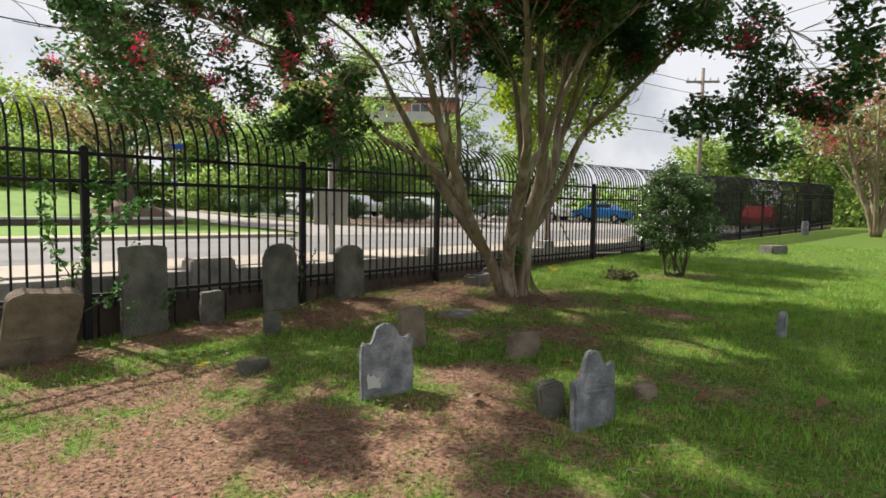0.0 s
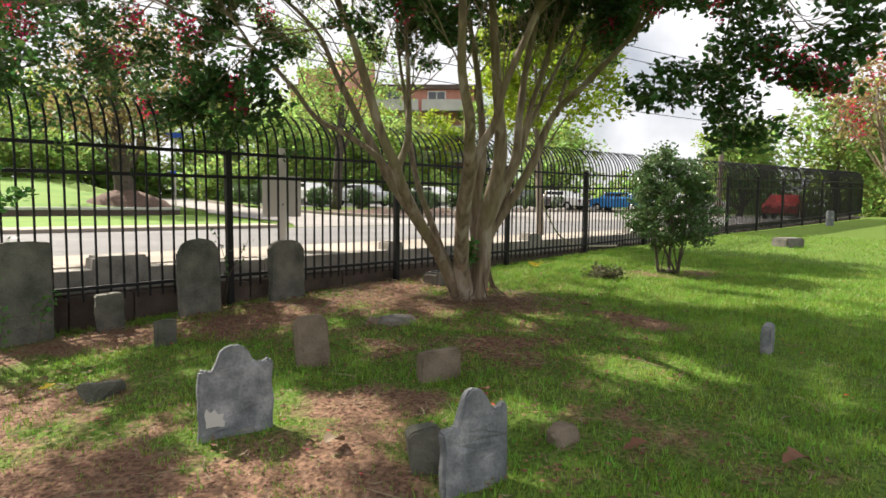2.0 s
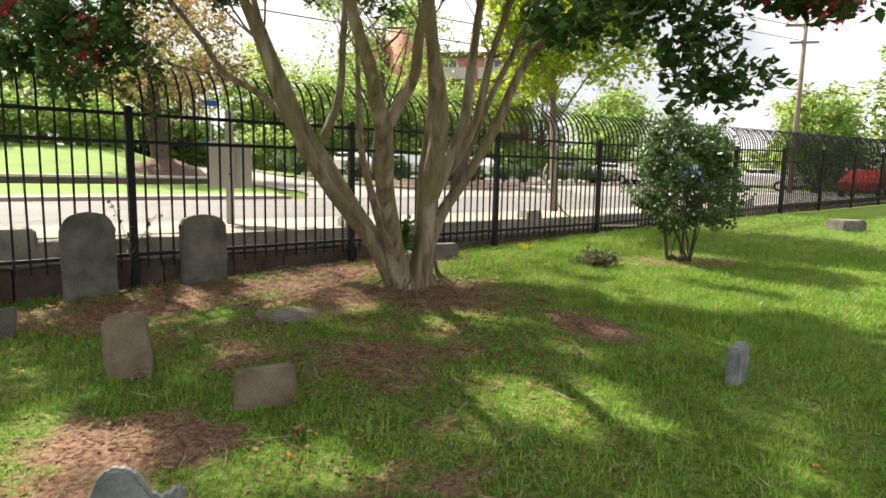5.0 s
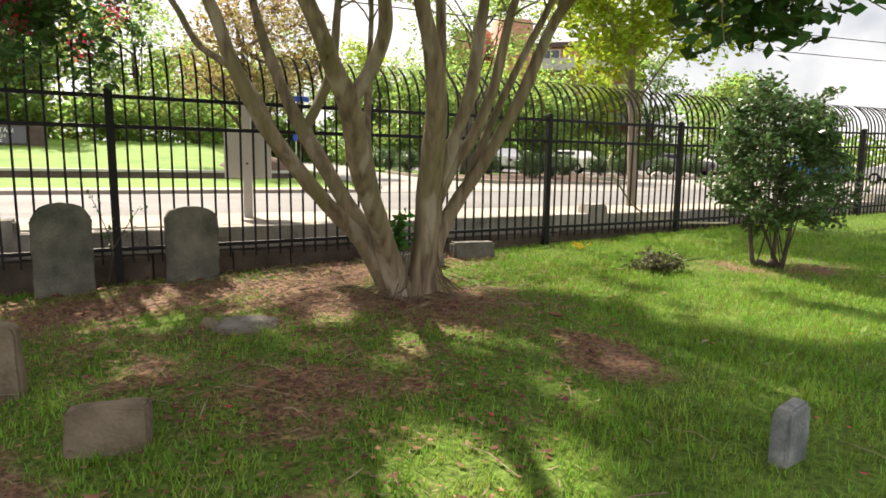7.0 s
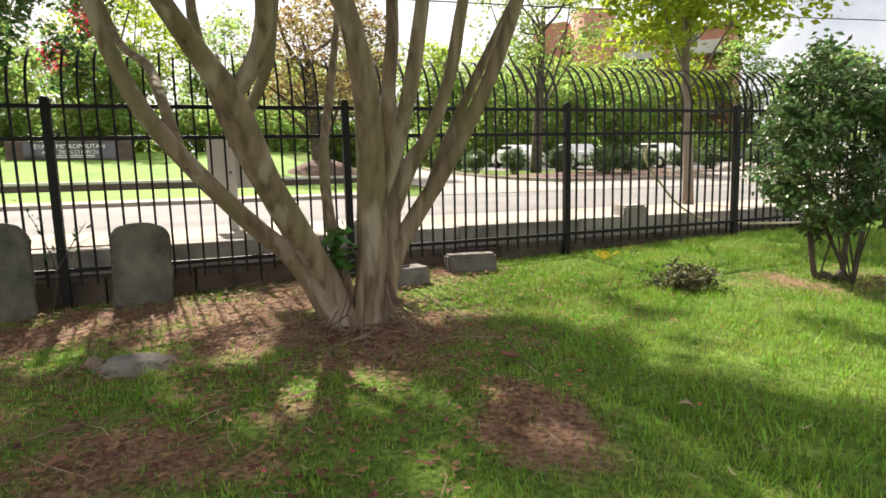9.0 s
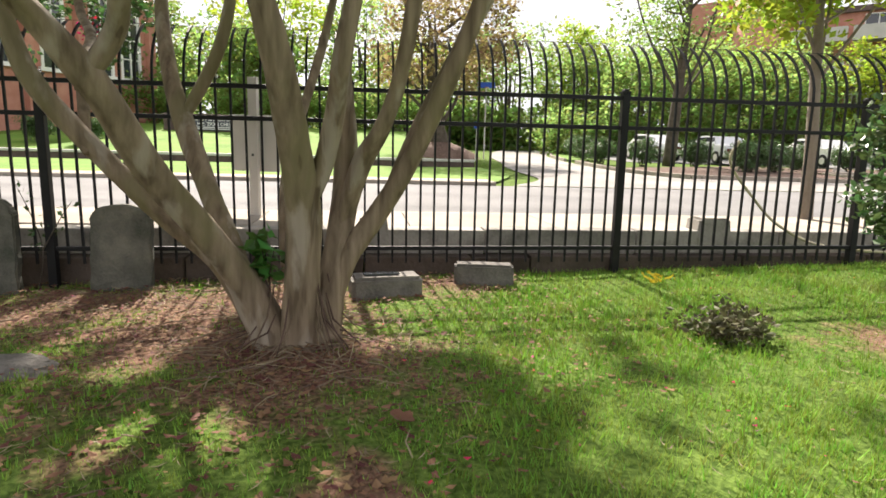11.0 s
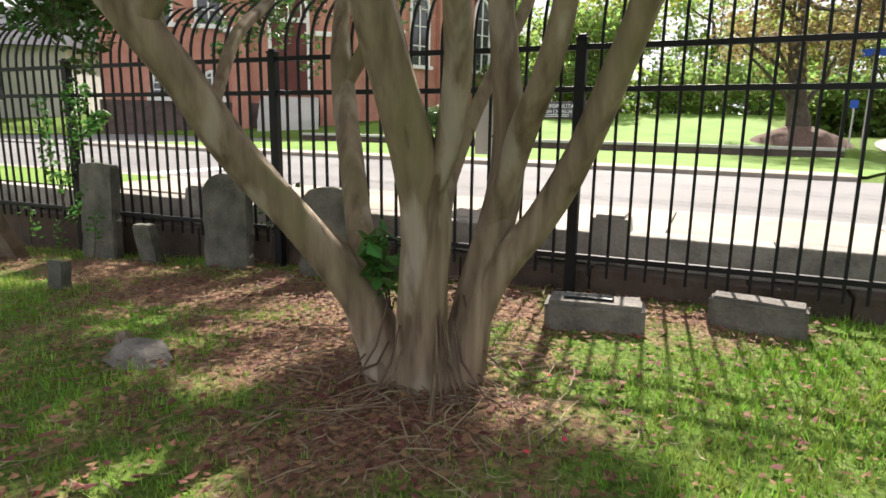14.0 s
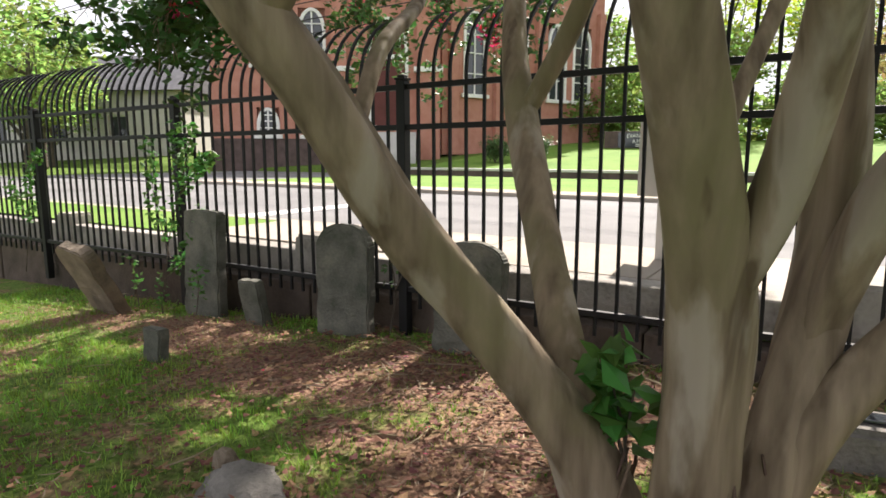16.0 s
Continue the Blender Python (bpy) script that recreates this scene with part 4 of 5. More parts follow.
def arched_window(root, x, z, w, h, y=0.0, door=False):
    """White arched frame with mullions round dark panes; origin at the sill's middle."""
    bm = bmesh.new()
    n = 8
    path = [(-w / 2, 0), (-w / 2, h - w * 0.8)] + [(-w / 2 + w / 2 * (1 - math.cos(math.pi / 2 * i / n)) , h - w * 0.8 + w * 0.8 * math.sin(math.pi / 2 * i / n)) for i in range(1, n + 1)]
    path = path + [(-a, b) for a, b in reversed(path[:-1])]
    t = 0.16
    inner = [(a * (1 - 2 * t / w), b if b == 0 else b - t * 0.9) for a, b in path]
    for yy in (y - 0.06,):
        o = [bm.verts.new((x + a, yy, z + b)) for a, b in path]
        i_ = [bm.verts.new((x + a, yy, z + b)) for a, b in inner]
        o2 = [bm.verts.new((x + a, y + 0.1, z + b)) for a, b in path]
        i2 = [bm.verts.new((x + a, y + 0.1, z + b)) for a, b in inner]
        for k in range(len(path) - 1):
            bm.faces.new((o[k], o[k + 1], i_[k + 1], i_[k]))
            bm.faces.new((o[k + 1], o[k], o2[k], o2[k + 1]))
            bm.faces.new((i_[k], i_[k + 1], i2[k + 1], i2[k]))
    fr = part("door" if door else "window", bm, M_WHITE, root, "white arched surround")
    bm = bmesh.new()
    vs = [bm.verts.new((x + a, y + 0.05, z + b)) for a, b in inner]
    bm.faces.new(vs)
    part("door_leaf" if door else "pane", bm, M_DOOR if door else M_GLASS, fr)
    bm = bmesh.new()
    if not door:
        box(bm, x - 0.04, y - 0.03, z, x + 0.04, y + 0.04, z + h - t)
        for q in (0.25, 0.5, 0.72):
            box(bm, x - w / 2 + t, y - 0.03, z + h * q - 0.03, x + w / 2 - t, y + 0.04, z + h * q + 0.03)
    else:
        box(bm, x - w / 2 + t, y - 0.03, z + h * 0.62, x + w / 2 - t, y + 0.04, z + h * 0.66)
        for q in (-0.3, 0.0, 0.3):
            box(bm, x + q * w - 0.03, y - 0.03, z + h * 0.66, x + q * w + 0.03, y + 0.04, z + h * 0.9)
    part("mullion", bm, M_WHITE, fr)
    slab("sill", (x - w / 2 - 0.15, y - 0.18, z - 0.2, x + w / 2 + 0.15, y + 0.02, z), M_WHITE, root)


M_DOOR = mat("dark_red_door", [(0.08, 0.02, 0.015), (0.13, 0.035, 0.03)], 2, 0.5, 0, 0.1)


def church():
    m = Matrix.Translation((-30.7, 9.3, 1.4)) @ pose(0, 0, 0, 0, 0, 87)
    front = thing("church", m, "red brick church with white arched windows", "church")
    # front block: its face looks at the street; x runs to the right
    wall_grid(front, -11.6, 0.0, -1.0, 10.5, [(-9.4, -8.0, 4.5, 7.3), (-7.0, -5.6, 4.5, 7.3), (-3.45, -1.35, 1.4, 6.9), (-9.3, -8.1, 0.9, 2.3), (-6.9, -5.7, 0.9, 2.3)], M_BRICK)
    slab("wall", (-11.6, 0.35, -1.0, 0.0, 9.0, 10.4), M_BRICK, front)
    slab("buttress", (-0.9, -0.5, -1.0, 0.3, 0.0, 9.0), M_BRICK, front, bevel=0.03)
    slab("buttress", (-5.3, -0.5, -1.0, -4.5, 0.0, 9.0), M_BRICK, front, bevel=0.03)
    for x in (-0.3, -4.9):
        slab("buttress_cap", (x - 0.75, -0.62, 4.1, x + 0.75, 0.02, 4.35), M_WHITE, front, bevel=0.03)
    slab("foundation", (-11.7, -0.08, -1.0, 0.35, 0.0, 0.7), M_WALLBRICK, front)
    for x in (-8.7, -6.3):
        arched_window(front, x, 4.5, 1.4, 2.8)
        arched_window(front, x, 0.9, 1.2, 1.4)
    arched_window(front, -2.4, 1.4, 2.1, 5.5, 0.0, True)
    for i in range(6):
        slab("step", (-3.9, -2.2 + i * 0.36, -1.0, -0.95, 0.0, -0.1 + i * 0.23), M_CONC, front, bevel=0.01)
    # nave
    nave = thing("church_nave", Matrix.Translation((-31.2, 9.5, 2.3)) @ pose(0, 0, 0, 0, 0, 117), "red brick church nave with tall arched windows", "church")
    xs = (2.4, 5.4, 8.4, 10.4)
    wall_grid(nave, 0.3, 12.2, -1.0, 9.2, [(x - 0.75, x + 0.75, 2.3, 6.7) for x in xs], M_BRICK)
    slab("wall", (0.3, 0.5, -1.0, 12.2, 9.0, 9.1), M_BRICK, nave)
    for x in xs:
        arched_window(nave, x, 2.3, 1.5, 4.4)
    for x in (0.9, 3.9, 6.9, 11.8):
        slab("buttress", (x - 0.25, -0.35, -1.0, x + 0.25, 0.0, 7.6), M_BRICK, nave, bevel=0.03)
    slab("eave", (0.0, -0.5, 9.2, 12.6, 0.1, 9.65), M_WHITE, nave, bevel=0.05)
    bm = bmesh.new()
    vs = [bm.verts.new(v) for v in ((0, -0.4, 9.66), (12.6, -0.4, 9.66), (12.6, 9.5, 9.66), (0, 9.5, 9.66), (0, 4.5, 14), (12.6, 4.5, 14))]
    for f in ((0, 1, 5, 4), (2, 3, 4, 5), (0, 4, 3), (1, 2, 5), (3, 2, 1, 0)):
        bm.faces.new([vs[i] for i in f])
    part("roof", bm, M_ROOF, nave)


church()


def apartments():
    root = thing("apartment_building", Matrix.Translation((-27, 69, -1.0)) @ pose(0, 0, 0, 0, 0, 4), "brick apartment block with pale concrete balconies", "building")
    slab("wall", (0, 1.8, -1, 21.6, 14, 15.0), M_BRICK, root)
    bm = bmesh.new()
    tube(bm, [(8, 0.6, -1), (8, 0.6, 9), (8, 0.6, 17.6)], [2.3, 2.3, 2.3], 22)
    part("stair_tower", bm, M_BRICK, root, "round brick stair tower", True)
    slab("stair_tower", (1.5, 0.0, -1, 5.2, 3, 17.0), M_BRICK, root)
    slab("roof", (-0.3, 1.4, 15.0, 22.0, 14.3, 15.5), M_WALLBRICK, root)
    for k in range(5):
        z = 1.0 + k * 2.9
        for x in (10.6, 15.8):
            slab("balcony", (x, 0.0, z - 0.25, x + 4.8, 1.8, z - 0.05), M_CONC, root)
            slab("balcony_parapet", (x, 0.0, z - 0.05, x + 4.8, 0.15, z + 1.0), M_CONC, root)
            w = slab("window", (x + 0.5, 1.72, z + 0.1, x + 2.6, 1.8, z + 2.2), M_WHITE, root)
            slab("pane", (x + 0.6, 1.69, z + 0.2, x + 1.5, 1.72, z + 2.1), M_GLASS, w)
            slab("pane", (x + 1.6, 1.69, z + 0.2, x + 2.5, 1.72, z + 2.1), M_GLASS, w)


apartments()


def house():
    p = at(-47, 22)
    root = thing("house", Matrix.Translation((p.x, p.y, 1.0)) @ pose(0, 0, 0, 0, 0, 80), "pale-sided house beyond the side street", "house")
    wall_grid(root, -9, 9, -1, 5, [(-7, -5.4, 1.2, 3.2), (-2, -0.4, 1.2, 3.2), (3, 4.6, 1.2, 3.2)], M_CONC)
    slab("wall", (-9, 0.36, -1, 9, 8, 4.9), M_CONC, root)
    for x in (-7, -2, 3):
        w = slab("window", (x, 0.2, 1.2, x + 1.6, 0.3, 3.2), M_WHITE, root)
        slab("pane", (x + 0.1, 0.17, 1.3, x + 0.75, 0.2, 3.1), M_GLASS, w)
        slab("pane", (x + 0.85, 0.17, 1.3, x + 1.5, 0.2, 3.1), M_GLASS, w)
    bm = bmesh.new()
    vs = [bm.verts.new(v) for v in ((-9.6, -0.7, 5), (9.6, -0.7, 5), (9.6, 8.7, 5), (-9.6, 8.7, 5), (-9.6, 4, 8.2), (9.6, 4, 8.2))]
    for f in ((0, 1, 5, 4), (2, 3, 4, 5), (0, 4, 3), (1, 2, 5), (3, 2, 1, 0)):
        bm.faces.new([vs[i] for i in f])
    part("roof", bm, M_ROOF, root)


house()


# ---- cars ----
def car(s, d, yaw, color, label, seed):
    p = at(s, d)
    M = mat("car_paint", [color, tuple(c * 1.15 for c in color)], 1, 0.25, 0.1, 0, spec=0.7)
    root = thing("car", Matrix.Translation((p.x, p.y, street_z(s, d) + 0.06)) @ pose(0, 0, 0, 0, 0, FYAW + yaw), label, "car", "parked cars")
    side = [(-2.15, 0.35), (-2.2, 0.7), (-2.05, 0.92), (-1.2, 0.98), (-0.75, 1.38), (0.55, 1.43), (1.25, 1.02), (2.0, 0.88), (2.2, 0.62), (2.15, 0.32)]
    bm = bmesh.new()
    a = [bm.verts.new((x, -0.85 + (0.12 if z > 1.1 else 0), z)) for x, z in side]
    b = [bm.verts.new((x, 0.85 - (0.12 if z > 1.1 else 0), z)) for x, z in side]
    bm.faces.new(a)
    bm.faces.new(b[::-1])
    for k in range(len(side)):
        bm.faces.new((a[k], b[k], b[(k + 1) % len(side)], a[(k + 1) % len(side)]))
    bmesh.ops.recalc_face_normals(bm, faces=bm.faces)
    bmesh.ops.bevel(bm, geom=list(bm.edges), offset=0.05, segments=2, affect="EDGES")
    body = part("body", bm, M, root, smooth=False)
    for sy in (-1, 1):
        slab("side_window", (-0.95, sy * 0.79 - 0.03, 1.02, 0.0, sy * 0.79 + 0.03, 1.33), M_GLASS, root)
        slab("side_window", (0.06, sy * 0.79 - 0.03, 1.02, 0.75, sy * 0.79 + 0.03, 1.33), M_GLASS, root)
        for x in (-1.35, 1.35):
            bm = bmesh.new()
            tube(bm, [(x, sy * 0.68, 0.32), (x, sy * 0.88, 0.32)], [0.32, 0.32], 16)
            w = part("wheel", bm, M_METAL, root)
            bm = bmesh.new()
            tube(bm, [(x, sy * 0.86, 0.32), (x, sy * 0.895, 0.32)], [0.19, 0.17], 12)
            part("rim", bm, M_CONC, w)
    for x, nm in ((2.16, "headlight"), (-2.17, "tail_light")):
        for y in (-0.6, 0.6):
            slab(nm, (x - 0.05, y - 0.15, 0.62, x + 0.03, y + 0.15, 0.76), M_CONC if x > 0 else M_DOOR, root, bevel=0.01)
    ws = slab("windscreen", (0.62, -0.66, 1.05, 1.2, 0.66, 1.08), M_GLASS, root)
    ws.matrix_basis = Matrix.Translation((0.9, 0, 1.25)) @ pose(0, 0, 0, 0, 33, 0) @ Matrix.Translation((-0.9, 0, -1.06))


for i, (s, d, yaw, c, l) in enumerate(((37.0, 15.6, 92, (0.02, 0.16, 0.4), "blue parked car beyond the fence"), (35.5, 4.4, 8, (0.35, 0.02, 0.02), "red parked car beside the mesh fence"), (18.8, 27.7, 85, (0.7, 0.7, 0.7), "white parked car behind shrubs"), (21.3, 25.3, 88, (0.45, 0.46, 0.48), "silver parked car behind shrubs"), (26, 23.9, 92, (0.7, 0.7, 0.68), "white parked car behind shrubs"), (31.5, 20.5, 90, (0.1, 0.1, 0.11), "dark grey parked car in the lot"), (40, 11.5, 90, (0.6, 0.6, 0.6), "silver parked car near the lot's end"), (34.2, 19.0, 90, (0.65, 0.65, 0.65), "white parked car in the far lot"))):
    car(s, d, yaw, c, l, i)


# ---- mesh screen on the far panels ----
def net_material():
    m = bpy.data.materials.new("black_netting")
    m.use_nodes = True
    N, L = m.node_tree.nodes, m.node_tree.links
    b = N["Principled BSDF"]
    b.inputs["Base Color"].default_value, b.inputs["Roughness"].default_value = (0.02, 0.02, 0.022, 1), 0.8
    tr, mx, nz, g = N.new("ShaderNodeBsdfTransparent"), N.new("ShaderNodeMixShader"), N.new("ShaderNodeTexNoise"), N.new("ShaderNodeNewGeometry")
    nz.inputs["Scale"].default_value = 1.5
    mr = N.new("ShaderNodeMapRange")
    mr.inputs["To Min"].default_value, mr.inputs["To Max"].default_value = 0.35, 0.75
    L.new(g.outputs["Position"], nz.inputs["Vector"])
    L.new(nz.outputs["Fac"], mr.inputs["Value"])
    L.new(mr.outputs[0], mx.inputs[0])
    L.new(tr.outputs[0], mx.inputs[1])
    L.new(b.outputs[0], mx.inputs[2])
    L.new(mx.outputs[0], N["Material Output"].inputs["Surface"])
    return m


M_NET = net_material()
for k in range(6, 13):
    bm = bmesh.new()
    prof = [(0.03, 0.2), (0.03, 1.7)] + [(0.03 + 0.5 * (1 - math.cos(radians(a))), 1.70 + 0.5 * math.sin(radians(a))) for a in (20, 40, 60, 70)]
    rows = [[bm.verts.new((x, d, z)) for d, z in prof] for x in (0.05, PANEL - 0.05)]
    for j in range(len(prof) - 1):
        bm.faces.new((rows[0][j], rows[1][j], rows[1][j + 1], rows[0][j + 1]))
    net = part("screen_net", bm, M_NET, None, "torn black mesh screen on the fence", category="netting")
    net["group"] = "fence screens"
    net.matrix_world = panel_pose(k)


# ---- the crape myrtle ----
TREE = thing("crape_myrtle", Matrix.Translation((0.68, 7.82, gz(0.68, 7.82))), "multi-stemmed crape myrtle with smooth bark and pink blossoms", "tree")
T0 = Vector((0.68, 7.82, gz(0.68, 7.82)))
# each stem: x, y, z, radius along its axis
STEMS = {
    "front": [(0.66, 7.72, -0.05, 0.13), (0.58, 7.58, 0.36, 0.105), (0.59, 7.36, 0.68, 0.088), (0.63, 7.08, 1.02, 0.084), (0.69, 6.88, 1.33, 0.082), (0.73, 6.74, 1.52, 0.08), (0.73, 6.57, 1.72, 0.06), (0.75, 6.38, 1.92, 0.052), (0.7, 6.15, 2.3, 0.045), (0.72, 5.9, 2.9, 0.036), (0.6, 5.6, 3.6, 0.024)],
    "front_fork": [(0.74, 6.76, 1.5, 0.06), (0.83, 6.86, 1.72, 0.052), (0.97, 6.8, 1.95, 0.047), (1.05, 6.66, 2.25, 0.042), (1.3, 6.5, 2.8, 0.034), (1.6, 6.2, 3.5, 0.024)],
    "low": [(0.56, 7.72, 0.02, 0.1), (0.37, 7.52, 0.48, 0.075), (0.26, 7.28, 0.74, 0.066), (0.15, 7.06, 1.0, 0.063), (0.05, 6.84, 1.28, 0.06), (0.0, 6.68, 1.52, 0.057), (-0.12, 6.62, 1.8, 0.052), (-0.22, 6.55, 2.15, 0.047), (-0.35, 6.3, 2.7, 0.036), (-0.6, 6.0, 3.4, 0.024)],
    "low_fork": [(0.08, 6.9, 1.2, 0.04), (-0.25, 7.0, 1.6, 0.036), (-0.6, 7.15, 1.84, 0.034), (-1.0, 7.2, 2.05, 0.032), (-1.3, 7.25, 2.4, 0.028), (-1.8, 7.35, 2.85, 0.024), (-2.5, 7.4, 3.2, 0.02), (-3.3, 7.4, 3.55, 0.013)],
    "side": [(0.5, 7.62, 0.25, 0.085), (0.34, 7.6, 0.55, 0.074), (0.15, 7.58, 0.82, 0.072), (-0.06, 7.56, 1.12, 0.07), (-0.25, 7.55, 1.4, 0.068), (-0.42, 7.55, 1.7, 0.054), (-0.68, 7.62, 2.15, 0.046), (-0.95, 7.78, 2.6, 0.038), (-1.3, 8.0, 3.2, 0.028), (-2.0, 8.1, 3.8, 0.02), (-3.0, 8.0, 4.3, 0.012)],
    "side_fork": [(-0.22, 7.55, 1.36, 0.05), (-0.16, 7.68, 1.62, 0.046), (-0.1, 7.78, 1.9, 0.042), (-0.12, 7.9, 2.4, 0.034), (-0.2, 8.1, 3.1, 0.024), (-0.3, 8.2, 3.9, 0.014)],
    "back": [(0.5, 7.98, 0.0, 0.06), (0.34, 7.96, 0.45, 0.047), (0.17, 8.05, 0.85, 0.045), (0.04, 8.17, 1.12, 0.043), (-0.06, 8.29, 1.34, 0.042), (-0.18, 8.49, 1.68, 0.038), (-0.26, 8.65, 2.0, 0.034), (-0.36, 8.85, 2.5, 0.028), (-0.5, 9.1, 3.1, 0.022), (-0.6, 9.3, 3.8, 0.014)],
    "main": [(0.74, 7.83, -0.08, 0.17), (0.73, 7.82, 0.1, 0.135), (0.78, 7.8, 0.46, 0.112), (0.8, 7.8, 0.84, 0.11), (0.88, 7.7, 1.2, 0.098), (0.97, 7.57, 1.6, 0.085), (0.98, 7.46, 1.95, 0.072), (0.95, 7.33, 2.3, 0.06), (0.9, 7.2, 3.0, 0.045), (0.85, 7.0, 3.9, 0.028), (0.8, 6.9, 4.6, 0.016)],
    "main_fork": [(0.82, 7.8, 0.84, 0.07), (0.92, 7.87, 1.12, 0.062), (1.03, 7.87, 1.4, 0.058), (1.14, 7.84, 1.68, 0.055), (1.17, 7.93, 2.15, 0.048), (1.22, 7.95, 2.6, 0.042), (1.35, 7.9, 3.3, 0.032), (1.5, 7.9, 4.2, 0.018)],
    "rear": [(0.72, 7.98, 0.0, 0.13), (0.72, 8.06, 0.45, 0.095), (0.68, 8.17, 0.85, 0.088), (0.66, 8.2, 1.12, 0.078), (0.72, 8.14, 1.5, 0.062), (0.74, 8.12, 1.7, 0.058), (0.72, 8.2, 2.1, 0.05), (0.65, 8.3, 2.7, 0.042), (0.5, 8.4, 3.5, 0.03), (0.4, 8.5, 4.3, 0.016)],
    "rear_fork": [(0.7, 8.1, 0.55, 0.03), (0.73, 8.14, 0.8, 0.056), (0.86, 8.17, 1.12, 0.064), (1.0, 8.19, 1.3, 0.056), (1.1, 8.22, 1.52, 0.052), (1.2, 8.22, 1.8, 0.048), (1.3, 8.25, 2.3, 0.04), (1.5, 8.3, 3.0, 0.032), (1.7, 8.3, 3.9, 0.018)],
    "right": [(0.72, 8.02, 0.2, 0.09), (0.77, 8.12, 0.52, 0.078), (0.85, 8.3, 0.8, 0.07), (1.01, 8.38, 1.07, 0.065), (1.2, 8.42, 1.4, 0.061), (1.36, 8.46, 1.72, 0.056), (1.48, 8.52, 2.05, 0.051), (1.64, 8.45, 2.32, 0.047), (1.9, 8.3, 2.55, 0.04), (2.3, 8.1, 2.95, 0.034), (2.8, 7.7, 3.45, 0.026), (3.2, 7.4, 3.9, 0.016)],
    "right_fork": [(0.9, 8.33, 0.9, 0.045), (1.02, 8.45, 1.3, 0.043), (1.14, 8.6, 1.7, 0.04), (1.26, 8.8, 2.1, 0.038), (1.44, 8.89, 2.5, 0.034), (1.7, 9.0, 3.1, 0.028), (2.0, 9.2, 3.9, 0.016)],
    "right_up": [(1.64, 8.45, 2.3, 0.03), (1.7, 8.5, 2.6, 0.026), (1.9, 8.5, 3.0, 0.022), (2.0, 8.6, 3.6, 0.014)],
}


def grow(rng, p, d, length, r, depth, twigs, tips):
    """Twigs that branch on from a stem's end."""
    pts = [tuple(p) + (r,)]
    n = 5
    for i in range(n):
        d = (d + Vector((rng.uniform(-1, 1), rng.uniform(-1, 1), rng.uniform(-0.5, 0.8))) * 0.22).normalized()
        p = p + d * length / n
        pts.append(tuple(p) + (r * (1 - 0.6 * (i + 1) / n),))
        if depth <= 1 and i >= 1:
            tips.append(p.copy())
    twigs.append(pts)
    tips.append(p.copy())
    if depth > 0:
        for _ in range(3):
            a = (d + Vector((rng.uniform(-1, 1), rng.uniform(-1, 1), rng.uniform(-0.6, 0.7))) * 0.9).normalized()
            k = rng.uniform(0.4, 1.0)
            q = pts[int(k * (len(pts) - 1))]
            grow(rng, Vector(q[:3]), a, length * rng.uniform(0.6, 0.85), max(0.004, q[3] * 0.7), depth - 1, twigs, tips)


